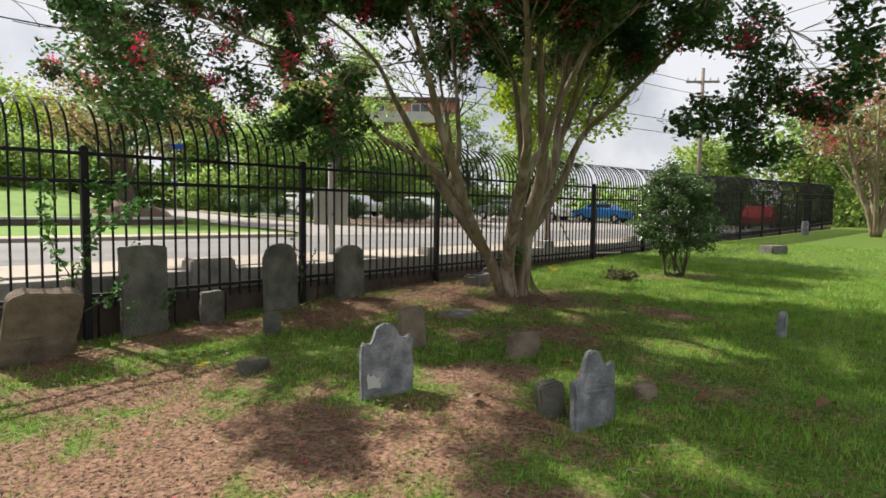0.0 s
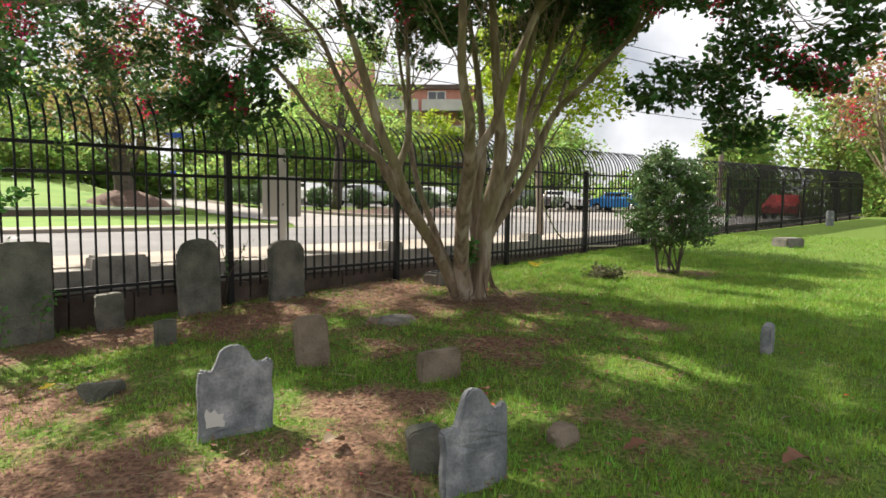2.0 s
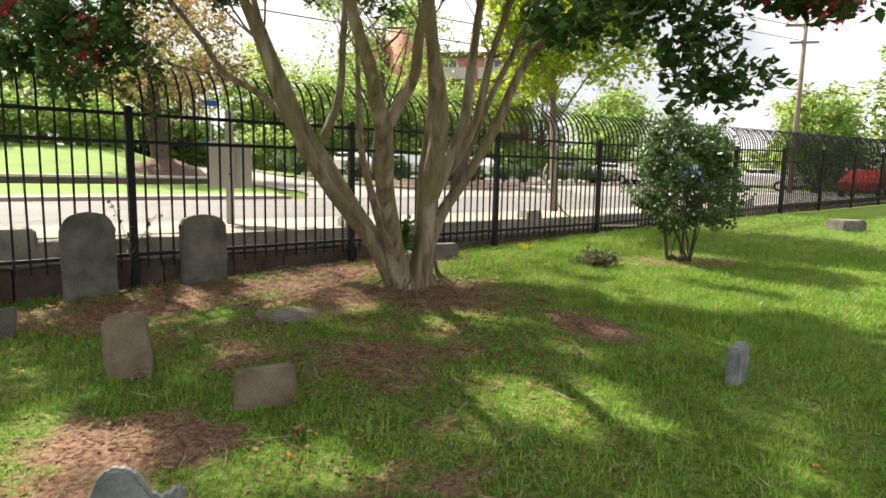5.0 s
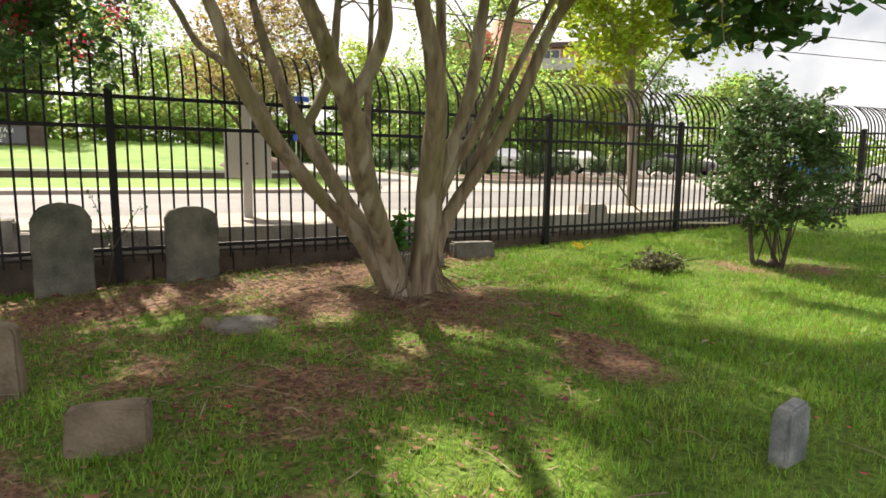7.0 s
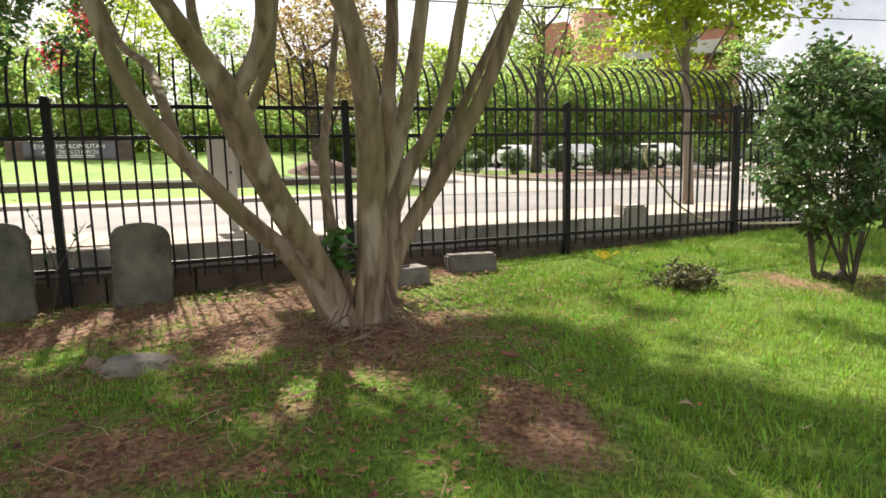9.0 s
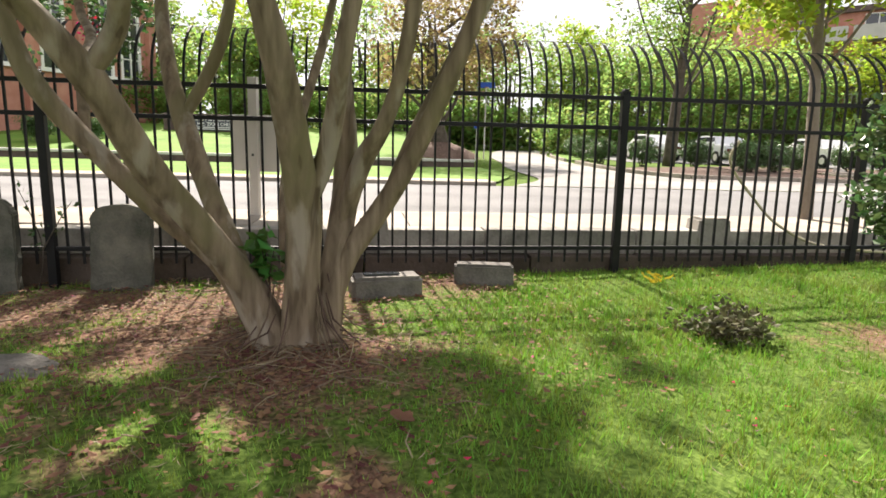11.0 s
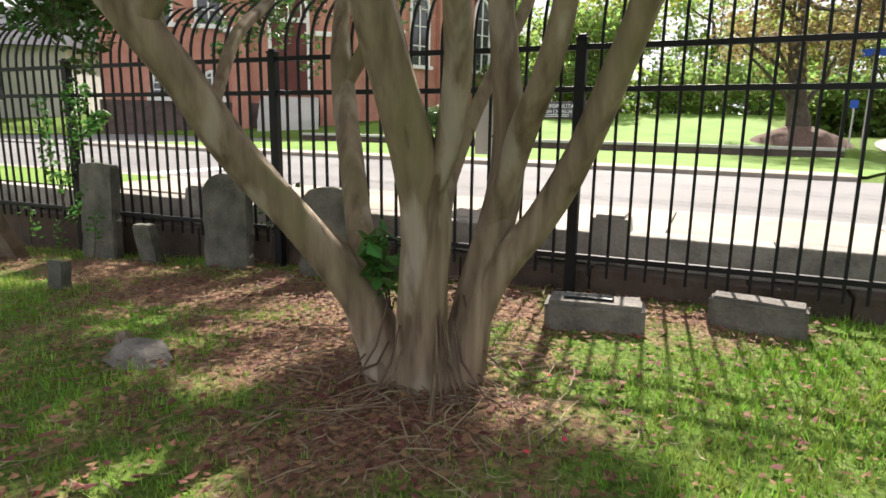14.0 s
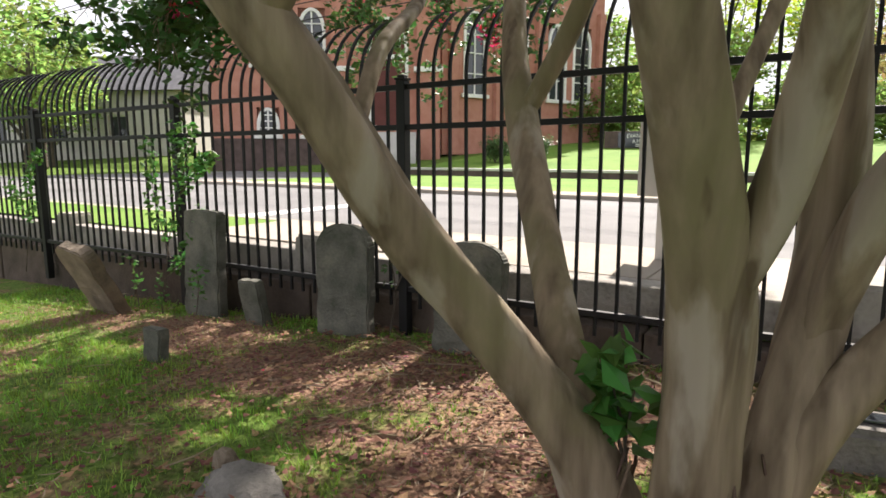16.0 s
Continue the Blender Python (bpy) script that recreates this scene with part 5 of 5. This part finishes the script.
def crape_myrtle():
    rng = random.Random(11)
    nrng = np.random.default_rng(11)
    tips, twigs = [], []
    for i, (name, rows) in enumerate(STEMS.items()):
        if rows[0][2] > 0.1:
            # a fork starts thin inside the stem that bears it
            a, b = Vector(rows[0][:3]), Vector(rows[1][:3])
            rows = [(*(a - (b - a).normalized() * 0.09), rows[0][3] * 0.35), (*rows[0][:3], rows[0][3] * 0.8)] + rows[1:]
        pts = spline(rows, 10)
        bm = bmesh.new()
        tube(bm, [Vector(p[:3]) - T0 for p in pts], [max(0.006, p[3] * 0.9) for p in pts], 28 if rows[0][3] > 0.05 else 16, 0.17, True, i * 1.7)
        part("stem", bm, M_BARK, TREE, smooth=True)
        end = Vector(rows[-1][:3])
        d = (end - Vector(rows[-2][:3])).normalized()
        for _ in range(6):
            grow(rng, end, (d + Vector((rng.uniform(-1, 1), rng.uniform(-1, 1), 0.2)) * 0.7).normalized(), 1.25, 0.012, 2, twigs, tips)
        for row in rows[-3:-1]:
            for _ in range(3):
                grow(rng, Vector(row[:3]), (d + Vector((rng.uniform(-1, 1), rng.uniform(-1, 1), rng.uniform(-0.4, 0.6)))).normalized(), 0.8, 0.01, 2, twigs, tips)
    # hanging sprays: start, direction, length
    sprays = [((-2.5, 7.4, 3.2), (-0.8, 0.2, -0.5), 1.3), ((-3.0, 7.4, 3.4), (-0.6, -0.3, -0.8), 1.1), ((-3.3, 7.4, 3.5), (-0.9, 0.3, -0.3), 1.2), ((-3.3, 7.4, 3.5), (-0.3, -0.9, -0.5), 1.4), ((-3.0, 8.0, 4.2), (-0.8, -0.4, -0.6), 1.4),
              ((-3.3, 5.4, 3.0), (0.2, -0.3, -1), 0.9), ((-3.4, 6.6, 3.2), (-0.2, -0.9, -0.4), 1.3), ((-3.5, 5.9, 2.95), (-0.3, -0.8, -0.3), 1.2), ((-3.4, 6.6, 3.2), (-0.8, -0.3, -0.5), 1.1), ((-0.35, 6.3, 2.75), (-0.7, -0.3, -0.2), 0.9), ((-1.1, 6.05, 2.6), (-0.2, -0.3, -1), 0.6), ((-1.15, 6.0, 2.5), (-0.3, 0.1, -1), 0.55),
              ((2.8, 7.7, 3.45), (0.1, -1, -0.1), 1.4), ((2.9, 6.6, 3.4), (0.1, -0.6, -0.7), 1.0), ((2.95, 6.3, 3.1), (0.05, -0.2, -1), 0.9), ((3.0, 6.2, 2.9), (0.1, -0.2, -1), 0.8), ((3.0, 6.0, 2.7), (-0.2, -0.1, -1), 0.7), ((2.9, 5.9, 3.1), (0.4, -0.5, -0.8), 0.9),
              ((1.6, 6.2, 3.5), (0.5, -0.8, 0.1), 1.4), ((0.6, 5.6, 3.6), (0.1, -1, 0.2), 1.5), ((0.6, 5.6, 3.6), (-0.7, -0.7, 0.1), 1.5), ((1.6, 6.2, 3.5), (0.0, -1, 0.3), 1.6), ((-0.6, 6.0, 3.4), (-0.3, -1, 0.2), 1.5), ((2.5, 5.2, 3.7), (0.5, -0.8, 0.0), 1.2), ((0.8, 4.6, 3.9), (0.6, -0.7, 0.0), 1.2), ((-0.8, 4.8, 3.8), (-0.6, -0.7, -0.1), 1.3), ((-2.0, 6.3, 3.5), (-0.5, -0.8, 0.1), 1.4)]
    sprays += [((2.9, 3.9, 3.5), (0.1, -0.5, -0.6), 0.9), ((3.1, 3.7, 3.3), (0.3, -0.4, -0.7), 0.9), ((3.3, 3.5, 3.4), (0.3, -0.5, -0.8), 0.9)]
    for p, d, ln in sprays:
        grow(rng, Vector(p), Vector(d).normalized(), ln, 0.01, 2, twigs, tips)
    # the high canopy, mostly out of view and added to shade the ground: limbs from the nearest stem's end out to leafy
    # sprays
    ends = [Vector(r[-1][:3]) for r in STEMS.values()] + [Vector(r[-2][:3]) for r in STEMS.values()]
    for x0, x1, y0, y1, z0, z1, n in ((-2.3, 2.2, 3.7, 7.2, 3.7, 4.9, 60), (-3.8, -0.8, 7.2, 9.6, 3.9, 5.0, 20), (-0.5, 2.4, 6.5, 9.8, 4.0, 5.2, 10), (-3.4, 0.5, 9.0, 11.6, 4.3, 5.3, 22), (-2.0, 1.2, 3.2, 6.4, 3.8, 4.7, 45), (1.0, 3.6, 2.4, 5.4, 3.8, 4.7, 45), (-3.7, -1.0, 4.0, 6.4, 4.1, 4.8, 36), (-4.2, -2.0, 8.4, 10.3, 4.0, 4.8, 16)):
        for _ in range(n):
            p = Vector((rng.uniform(x0, x1), rng.uniform(y0, y1), rng.uniform(z0, z1)))
            q = min(ends, key=lambda e: (e - p).length + (2 if e.z > p.z else 0))
            mid = (p + q) / 2 + Vector((rng.uniform(-0.2, 0.2), rng.uniform(-0.2, 0.2), 0.25))
            twigs.append(spline([(*q, 0.014), (*mid, 0.011), (*p, 0.008)], 4))
            ends.append(p)
            grow(rng, p, (p - q + Vector((0, 0, 0.3))).normalized(), 0.75, 0.008, 1, twigs, tips)
            grow(rng, p, Vector((rng.uniform(-1, 1), rng.uniform(-1, 1), 0.2)).normalized(), 0.6, 0.008, 1, twigs, tips)
    clusters = [((-3.0, 5.0, 2.4), 0.36, 12), ((-3.15, 5.45, 2.15), 0.3, 10), ((-2.95, 4.75, 2.75), 0.4, 8), ((-3.3, 5.6, 2.6), 0.4, 8), ((-1.16, 5.9, 2.05), 0.3, 26), ((-1.3, 6.15, 2.35), 0.3, 22), ((2.98, 6.0, 2.25), 0.3, 16), ((3.0, 6.1, 2.65), 0.33, 20), ((2.95, 6.2, 3.05), 0.38, 20), ((-3.5, 7.2, 2.75), 0.55, 30), ((-4.0, 7.6, 3.0), 0.6, 26), ((-3.6, 6.3, 2.75), 0.5, 20), ((-3.7, 5.6, 2.6), 0.4, 14), ((-2.7, 7.0, 2.7), 0.4, 26), ((3.15, 3.4, 2.75), 0.3, 26), ((3.4, 3.3, 2.6), 0.25, 16)]
    loose = len(tips)
    for c, rad, n in clusters:
        for _ in range(n):
            tips.append(Vector(c) + Vector((rng.gauss(0, 1), rng.gauss(0, 1), rng.gauss(0, 1))) * rad * 0.6)
    bm = bmesh.new()
    for pts in twigs:
        tube(bm, [Vector(p[:3]) - T0 for p in pts], [max(0.0025, p[3]) for p in pts], 5, 0, False)
    ob = part("fine_branching", bm, M_BARK, TREE, kind="stuff")
    c = np.array([tuple(p - T0) for p in tips])
    # leaves sit in clumps with open gaps between, fewer gaps high in front to deepen the shade
    keep = np.array([noise.noise(Vector(q) * 1.35 + Vector((3, 1, 7))) + 0.3 * noise.noise(Vector(q) * 4.0) > (0.16 if q[2] < 3.4 else 0.1 if q[1] > -1.2 else -0.04) for q in c.tolist()])
    keep[loose:] = True
    v, f = leaves(nrng, c[keep], 0.16, 28, 0.072, 0.8)
    c = c[keep]
    tagged(raw("crown", v, f, M_LEAF, TREE, "dark green leaves in loose sprays"), kind="stuff")
    low = np.flatnonzero((c[:, 2] + T0.z < 3.9) & (c[:, 1] + T0.y < 8.3))
    for i in nrng.choice(low, 95, replace=False):
        v, f = leaves(nrng, [c[i] + np.array([0, 0, 0.03])], 0.15, 120, 0.042, 1.2)
        raw("blossom", v, f, M_FLOWER, TREE, "crimson-pink blossom cluster")


crape_myrtle()


# ---- ivy, vines and small growth ----
def vine(name, label, runs, leaf, per, seed, material, group=""):
    """Thin stems with leaves along them; runs: lists of points."""
    rng = np.random.default_rng(seed)
    o = Vector(runs[0][0])
    root = thing(name, Matrix.Translation(o), label, "vine")
    cents = []
    for pts in runs:
        q = spline([tuple(p) for p in pts], 5)
        bm = bmesh.new()
        tube(bm, [Vector(p) - o for p in q], [0.006 * (1 - 0.7 * i / len(q)) for i in range(len(q))], 6)
        part("vine_stem", bm, M_BARKD, root)
        cents += [np.array(p) - np.array(o) for p in q[len(q) // 3:]]
    v, f = leaves(rng, np.array(cents), 0.09, per, leaf, 0.9)
    tagged(raw("foliage", v, f, material, root), kind="stuff")


def on_fence(*pts):
    return [tuple(at(s, d, z)) for s, d, z in pts]


vine("fence_vine", "leafy green vine climbing the black fence", [on_fence((-2.6, -0.12, -0.1), (-2.55, -0.06, 0.5), (-2.35, -0.04, 1.0), (-2.4, -0.05, 1.45)), on_fence((-2.5, -0.1, 0.3), (-2.75, -0.05, 0.8), (-2.8, -0.05, 1.3)),
     on_fence((-2.45, -0.05, 0.8), (-2.1, -0.06, 1.1), (-1.9, -0.1, 1.2)), on_fence((-2.6, -0.1, 0.1), (-2.2, -0.15, 0.35), (-2.0, -0.1, 0.75)), on_fence((-2.35, -0.04, 1.0), (-2.15, -0.06, 1.4))], 0.07, 15, 31, M_IVY)
vine("fence_vine", "leafy vine on the fence near the street corner", [on_fence((-5.2, -0.1, -0.1), (-5.1, -0.06, 0.5), (-5.0, -0.04, 1.0), (-4.8, -0.05, 1.2)), on_fence((-5.1, -0.06, 0.5), (-5.5, -0.06, 0.9))], 0.07, 14, 32, M_IVY)
vine("fence_vine", "thin sparse vine at a fence post", [on_fence((-0.1, -0.06, -0.05), (-0.05, -0.05, 0.3), (-0.12, -0.06, 0.6), (-0.22, -0.06, 0.85)), on_fence((-0.05, -0.05, 0.3), (0.1, -0.06, 0.55), (0.2, -0.06, 0.7))], 0.05, 2, 33, M_BUSH)
vine("ivy_sprig", "broad-leaved green shoot between the tree stems", [[(0.58, 7.72, 0.1), (0.62, 7.68, 0.42), (0.64, 7.63, 0.6), (0.67, 7.62, 0.7)], [(0.62, 7.68, 0.42), (0.72, 7.66, 0.62)], [(0.62, 7.68, 0.36), (0.54, 7.63, 0.64)]], 0.1, 4, 34, M_IVY)
vine("sapling_shoot", "low weedy shoots beside the headstones", [on_fence((-1.9, -0.3, -0.1), (-1.85, -0.3, 0.15), (-1.8, -0.35, 0.3)), on_fence((-2.2, -0.4, -0.1), (-2.15, -0.45, 0.2)), on_fence((-2.7, -0.3, -0.12), (-2.7, -0.35, 0.3))], 0.05, 5, 35, M_IVY)


# ---- litter at the tree's foot ----
def stalks(n, cx, cy, r, seed, length=(0.1, 0.4), name="dry_stalks", label="dry twigs and stalks round the tree's foot"):
    rng = random.Random(seed)
    bm = bmesh.new()
    for _ in range(n):
        a, q = rng.uniform(0, 6.28), r * rng.random() ** 0.6
        x, y = cx + q * math.cos(a), cy + q * math.sin(a)
        b, ln = rng.uniform(0, 6.28), rng.uniform(*length)
        p0 = Vector((x, y, gz(x, y) + rng.uniform(0.004, 0.03)))
        p2 = p0 + Vector((math.cos(b), math.sin(b), 0)) * ln
        p2.z = gz(p2.x, p2.y) + rng.uniform(0.004, 0.05)
        p1 = (p0 + p2) / 2 + Vector((rng.uniform(-0.03, 0.03), rng.uniform(-0.03, 0.03), rng.uniform(0, 0.02)))
        w = rng.uniform(0.0015, 0.004)
        tube(bm, [p0, p1, p2], [w, w, w * 0.5], 4, 0, False)
    ob = part(name, bm, M_STRAW, None, label, category="twigs")
    ob["kind"] = "stuff"


stalks(150, 0.75, 7.75, 0.75, 1)
stalks(160, -0.6, 7.9, 1.3, 2, label="dry twigs scattered along the fence")
stalks(140, 1.0, 5.0, 3.2, 3, (0.08, 0.3), label="thin dry twigs scattered over the grass")
bm = bmesh.new()
rr = random.Random(9)
for i in range(40):
    a = rr.uniform(0, 6.28)
    q = Vector((0.7 + 0.17 * math.cos(a), 7.83 + 0.17 * math.sin(a), 0))
    b = a + rr.uniform(-0.5, 0.5)
    o = Vector((math.cos(b), math.sin(b), 0))
    h = rr.uniform(0.1, 0.42)
    pts = [q + Vector((0, 0, h)), q + o * 0.05 + Vector((0, 0, h * 0.5)), q + o * rr.uniform(0.12, 0.3) + Vector((0, 0, 0.02))]
    tube(bm, [p + Vector((0, 0, gz(p.x, p.y))) for p in pts], [0.004, 0.006, 0.003], 5, 0, False)
ob = part("bark_strips", bm, M_STRIP, None, "peeling bark strips leaning on the tree's foot", category="bark")
ob["kind"] = "stuff"


def flat_leaves(name, n, region, size, material, label, seed, keep=None, wide=0.3):
    rng = np.random.default_rng(seed)
    V, Fc = [], []
    while len(Fc) < n:
        x, y = rng.uniform(region[0], region[1]), rng.uniform(region[2], region[3])
        if sd(x, y)[1] > 0.1 or (keep and rng.random() > keep(x, y)):
            continue
        s = size * rng.uniform(0.5, 1.4)
        a = rng.uniform(0, 6.28)
        z = gz(x, y) + 0.012 + rng.uniform(0, 0.02)
        c, si = math.cos(a), math.sin(a)
        b = len(V)
        for u, w, h in ((-0.5, 0, 0.2), (0, wide, 0), (0.5, 0, 0.25), (0, -wide, 0.05)):
            V.append((x + (u * c - w * si) * s, y + (u * si + w * c) * s, z + h * s * rng.uniform(0, 1)))
        Fc.append((b, b + 1, b + 2, b + 3))
    ob = raw(name, V, Fc, material, None, label)
    tagged(ob, label, "leaf litter", kind="stuff")


REGION = (-4.5, 7.5, -0.5, 12.5)
flat_leaves("leaf_litter", 15000, REGION, 0.024, M_LITTER, "brown dry leaf litter on bare soil", 1, lambda x, y: min(1, 0.015 + bare(x, y) ** 1.5))
flat_leaves("dry_grass", 12000, REGION, 0.07, M_STRAW, "straw-coloured dry grass bits on the soil", 2, lambda x, y: min(1, 0.12 + bare(x, y)), 0.035)
flat_leaves("leaf_litter", 2600, (-2.2, 2.4, 5.2, 10.2), 0.05, M_LITTER, "larger dry brown leaves round the tree", 7, lambda x, y: min(1, 0.04 + bare(x, y)))
flat_leaves("leaf_litter", 5200, (-4.0, 2.6, 2.0, 9.8), 0.034, M_LITTER, "brown leaf scraps strewn through thin grass", 17)
flat_leaves("fallen_petals", 420, REGION, 0.028, M_FLOWER, "crimson petals fallen on the grass", 3)

# single large leaves and a branch
for i, (x, y, s, yaw, m, l) in enumerate(((2.66, 3.9, 0.15, 20, M_LITTER, "large dry brown leaf on the grass"), (0.35, 3.75, 0.15, 70, M_STRAW, "curled yellow-brown leaf on the grass"), (1.05, 4.66, 0.12, 130, M_LITTER, "dry tan leaf on shaded grass"), (1.95, 7.58, 0.13, 10, M_LITTER, "dry brown leaf on the lawn"), (-1.85, 4.35, 0.1, 40, M_YELLOW, "pale yellow leaf on thin grass"), (1.9, 3.95, 0.13, 10, M_LITTER, "dry leaf beside the path"), (0.95, 5.65, 0.1, 70, M_LITTER, "dry leaf near the tree"), (2.95, 7.3, 0.07, 20, M_STRAW, "pale dry leaf on the lawn"))):
    bm = bmesh.new()
    rows = []
    for j in range(7):
        u = j / 6
        w = s * 0.36 * math.sin(math.pi * (0.06 + 0.9 * u)) * (1 + 0.25 * math.sin(j * 2.4))
        z = s * 0.16 * math.sin(3 * u + i)
        rows.append([bm.verts.new((s * (u - 0.5), k * w, z + abs(k) * w * 0.5 + 0.012)) for k in (-1, -0.5, 0, 0.5, 1)])
    for a, b in zip(rows, rows[1:]):
        for k in range(4):
            bm.faces.new((a[k], a[k + 1], b[k + 1], b[k]))
    ob = part("fallen_leaf", bm, m, None, l, True, category="leaf")
    ob.matrix_world = pose(x, y, gz(x, y) + 0.03, 0, 0, yaw)
bm = bmesh.new()
pts = spline([(1.05, 2.42, 0.0), (1.25, 2.45, 0.03), (1.55, 2.38, 0.02), (1.8, 2.42, 0.03)], 4)
tube(bm, [Vector(p) + Vector((0, 0, gz(p[0], p[1]) + 0.02)) for p in pts], [0.009 - 0.0004 * i for i in range(len(pts))], 6, 0.1)
tube(bm, [Vector((1.25, 2.45, gz(1.25, 2.45) + 0.05)), Vector((1.2, 2.6, gz(1.2, 2.6) + 0.03))], [0.006, 0.003], 5)
part("fallen_branch", bm, M_STRAW, None, "thin dry fallen branch on the grass", category="branch")


# ---- tape bundle and pale hose on the fence ----
bm = bmesh.new()
rr = random.Random(4)
for _ in range(9):
    p = Vector((rr.uniform(-0.1, 0.1), rr.uniform(-0.06, 0.06), 0.02))
    q, last = [], None
    a = rr.uniform(0, 6.28)
    for j in range(9):
        a += rr.uniform(-0.9, 0.9)
        p = p + Vector((math.cos(a) * 0.03, math.sin(a) * 0.025, rr.uniform(-0.02, 0.03)))
        p.z = max(0.015, min(0.12, p.z))
        tilt = Vector((0, 0, 0.03)) + Vector((rr.uniform(-0.02, 0.02), rr.uniform(-0.02, 0.02), 0))
        now = (bm.verts.new(p), bm.verts.new(p + tilt))
        if last:
            bm.faces.new((last[0], now[0], now[1], last[1]))
        last = now
ob = part("tape_bundle", bm, M_YELLOW, None, "crumpled yellow tape bundle in the grass", category="tape", kind="stuff")
ob.matrix_world = pose(1.46, 10.92, gz(1.46, 10.92) + 0.01, 0, 0, 40) @ Matrix.Scale(0.6, 4)
bm = bmesh.new()
pts = spline(on_fence((6.05, 0.06, 1.36), (6.0, 0.09, 1.15), (6.25, 0.1, 0.85), (6.6, 0.12, 0.55), (7.1, 0.08, 0.35), (7.9, -0.05, 0.31), (8.4, -0.08, 0.3)), 6)
tube(bm, pts, [0.014] * len(pts), 8)
part("hose", bm, M_HOSE, None, "pale hose draped along the fence", True, category="hose")


# ---- grass ----
def grass(name, n, s0, s1, d0, d1, h, seed, label, near=None):
    rng = np.random.default_rng(seed)
    s, d = rng.uniform(s0, s1, n), rng.uniform(d0, d1, n)
    x, y = A0.x + AU.x * s + AN.x * d, A0.y + AU.y * s + AN.y * d
    cover = np.array([bare(a, b) for a, b in zip(x, y)])
    keep = rng.random(n) > np.clip(cover * 1.0, 0, 0.76)
    x, y, cover = x[keep], y[keep], cover[keep]
    z = np.array([gz(a, b) for a, b in zip(x, y)]) - 0.012
    blades = 4
    x, y, z, cover = (np.repeat(q, blades) for q in (x, y, z, cover))
    m = len(x)
    x = x + rng.normal(0, 0.018, m)
    y = y + rng.normal(0, 0.018, m)
    a = rng.uniform(0, 2 * np.pi, m)
    hh = h * rng.uniform(0.45, 1.35, m) * (1 - 0.45 * cover)
    w = rng.uniform(0.0025, 0.0055, m)
    lx, ly = np.cos(a + 1.57) * hh * rng.uniform(0.1, 0.9, m), np.sin(a + 1.57) * hh * rng.uniform(0.1, 0.9, m)
    V = np.stack([np.stack([x - np.cos(a) * w, y - np.sin(a) * w, z], 1), np.stack([x + np.cos(a) * w, y + np.sin(a) * w, z], 1), np.stack([x + lx, y + ly, z + hh], 1)], 1).reshape(-1, 3)
    Fc = np.arange(m * 3).reshape(-1, 3)
    tagged(raw(name, V, Fc, M_GRASS), label, "grass", kind="stuff")


grass("grass", 80000, -5, 9, -8.5, 0.05, 0.055, 21, "short green grass of the graveyard")
grass("grass", 16000, 3, 16, -10, 0.05, 0.07, 22, "taller sunlit grass near the fence")
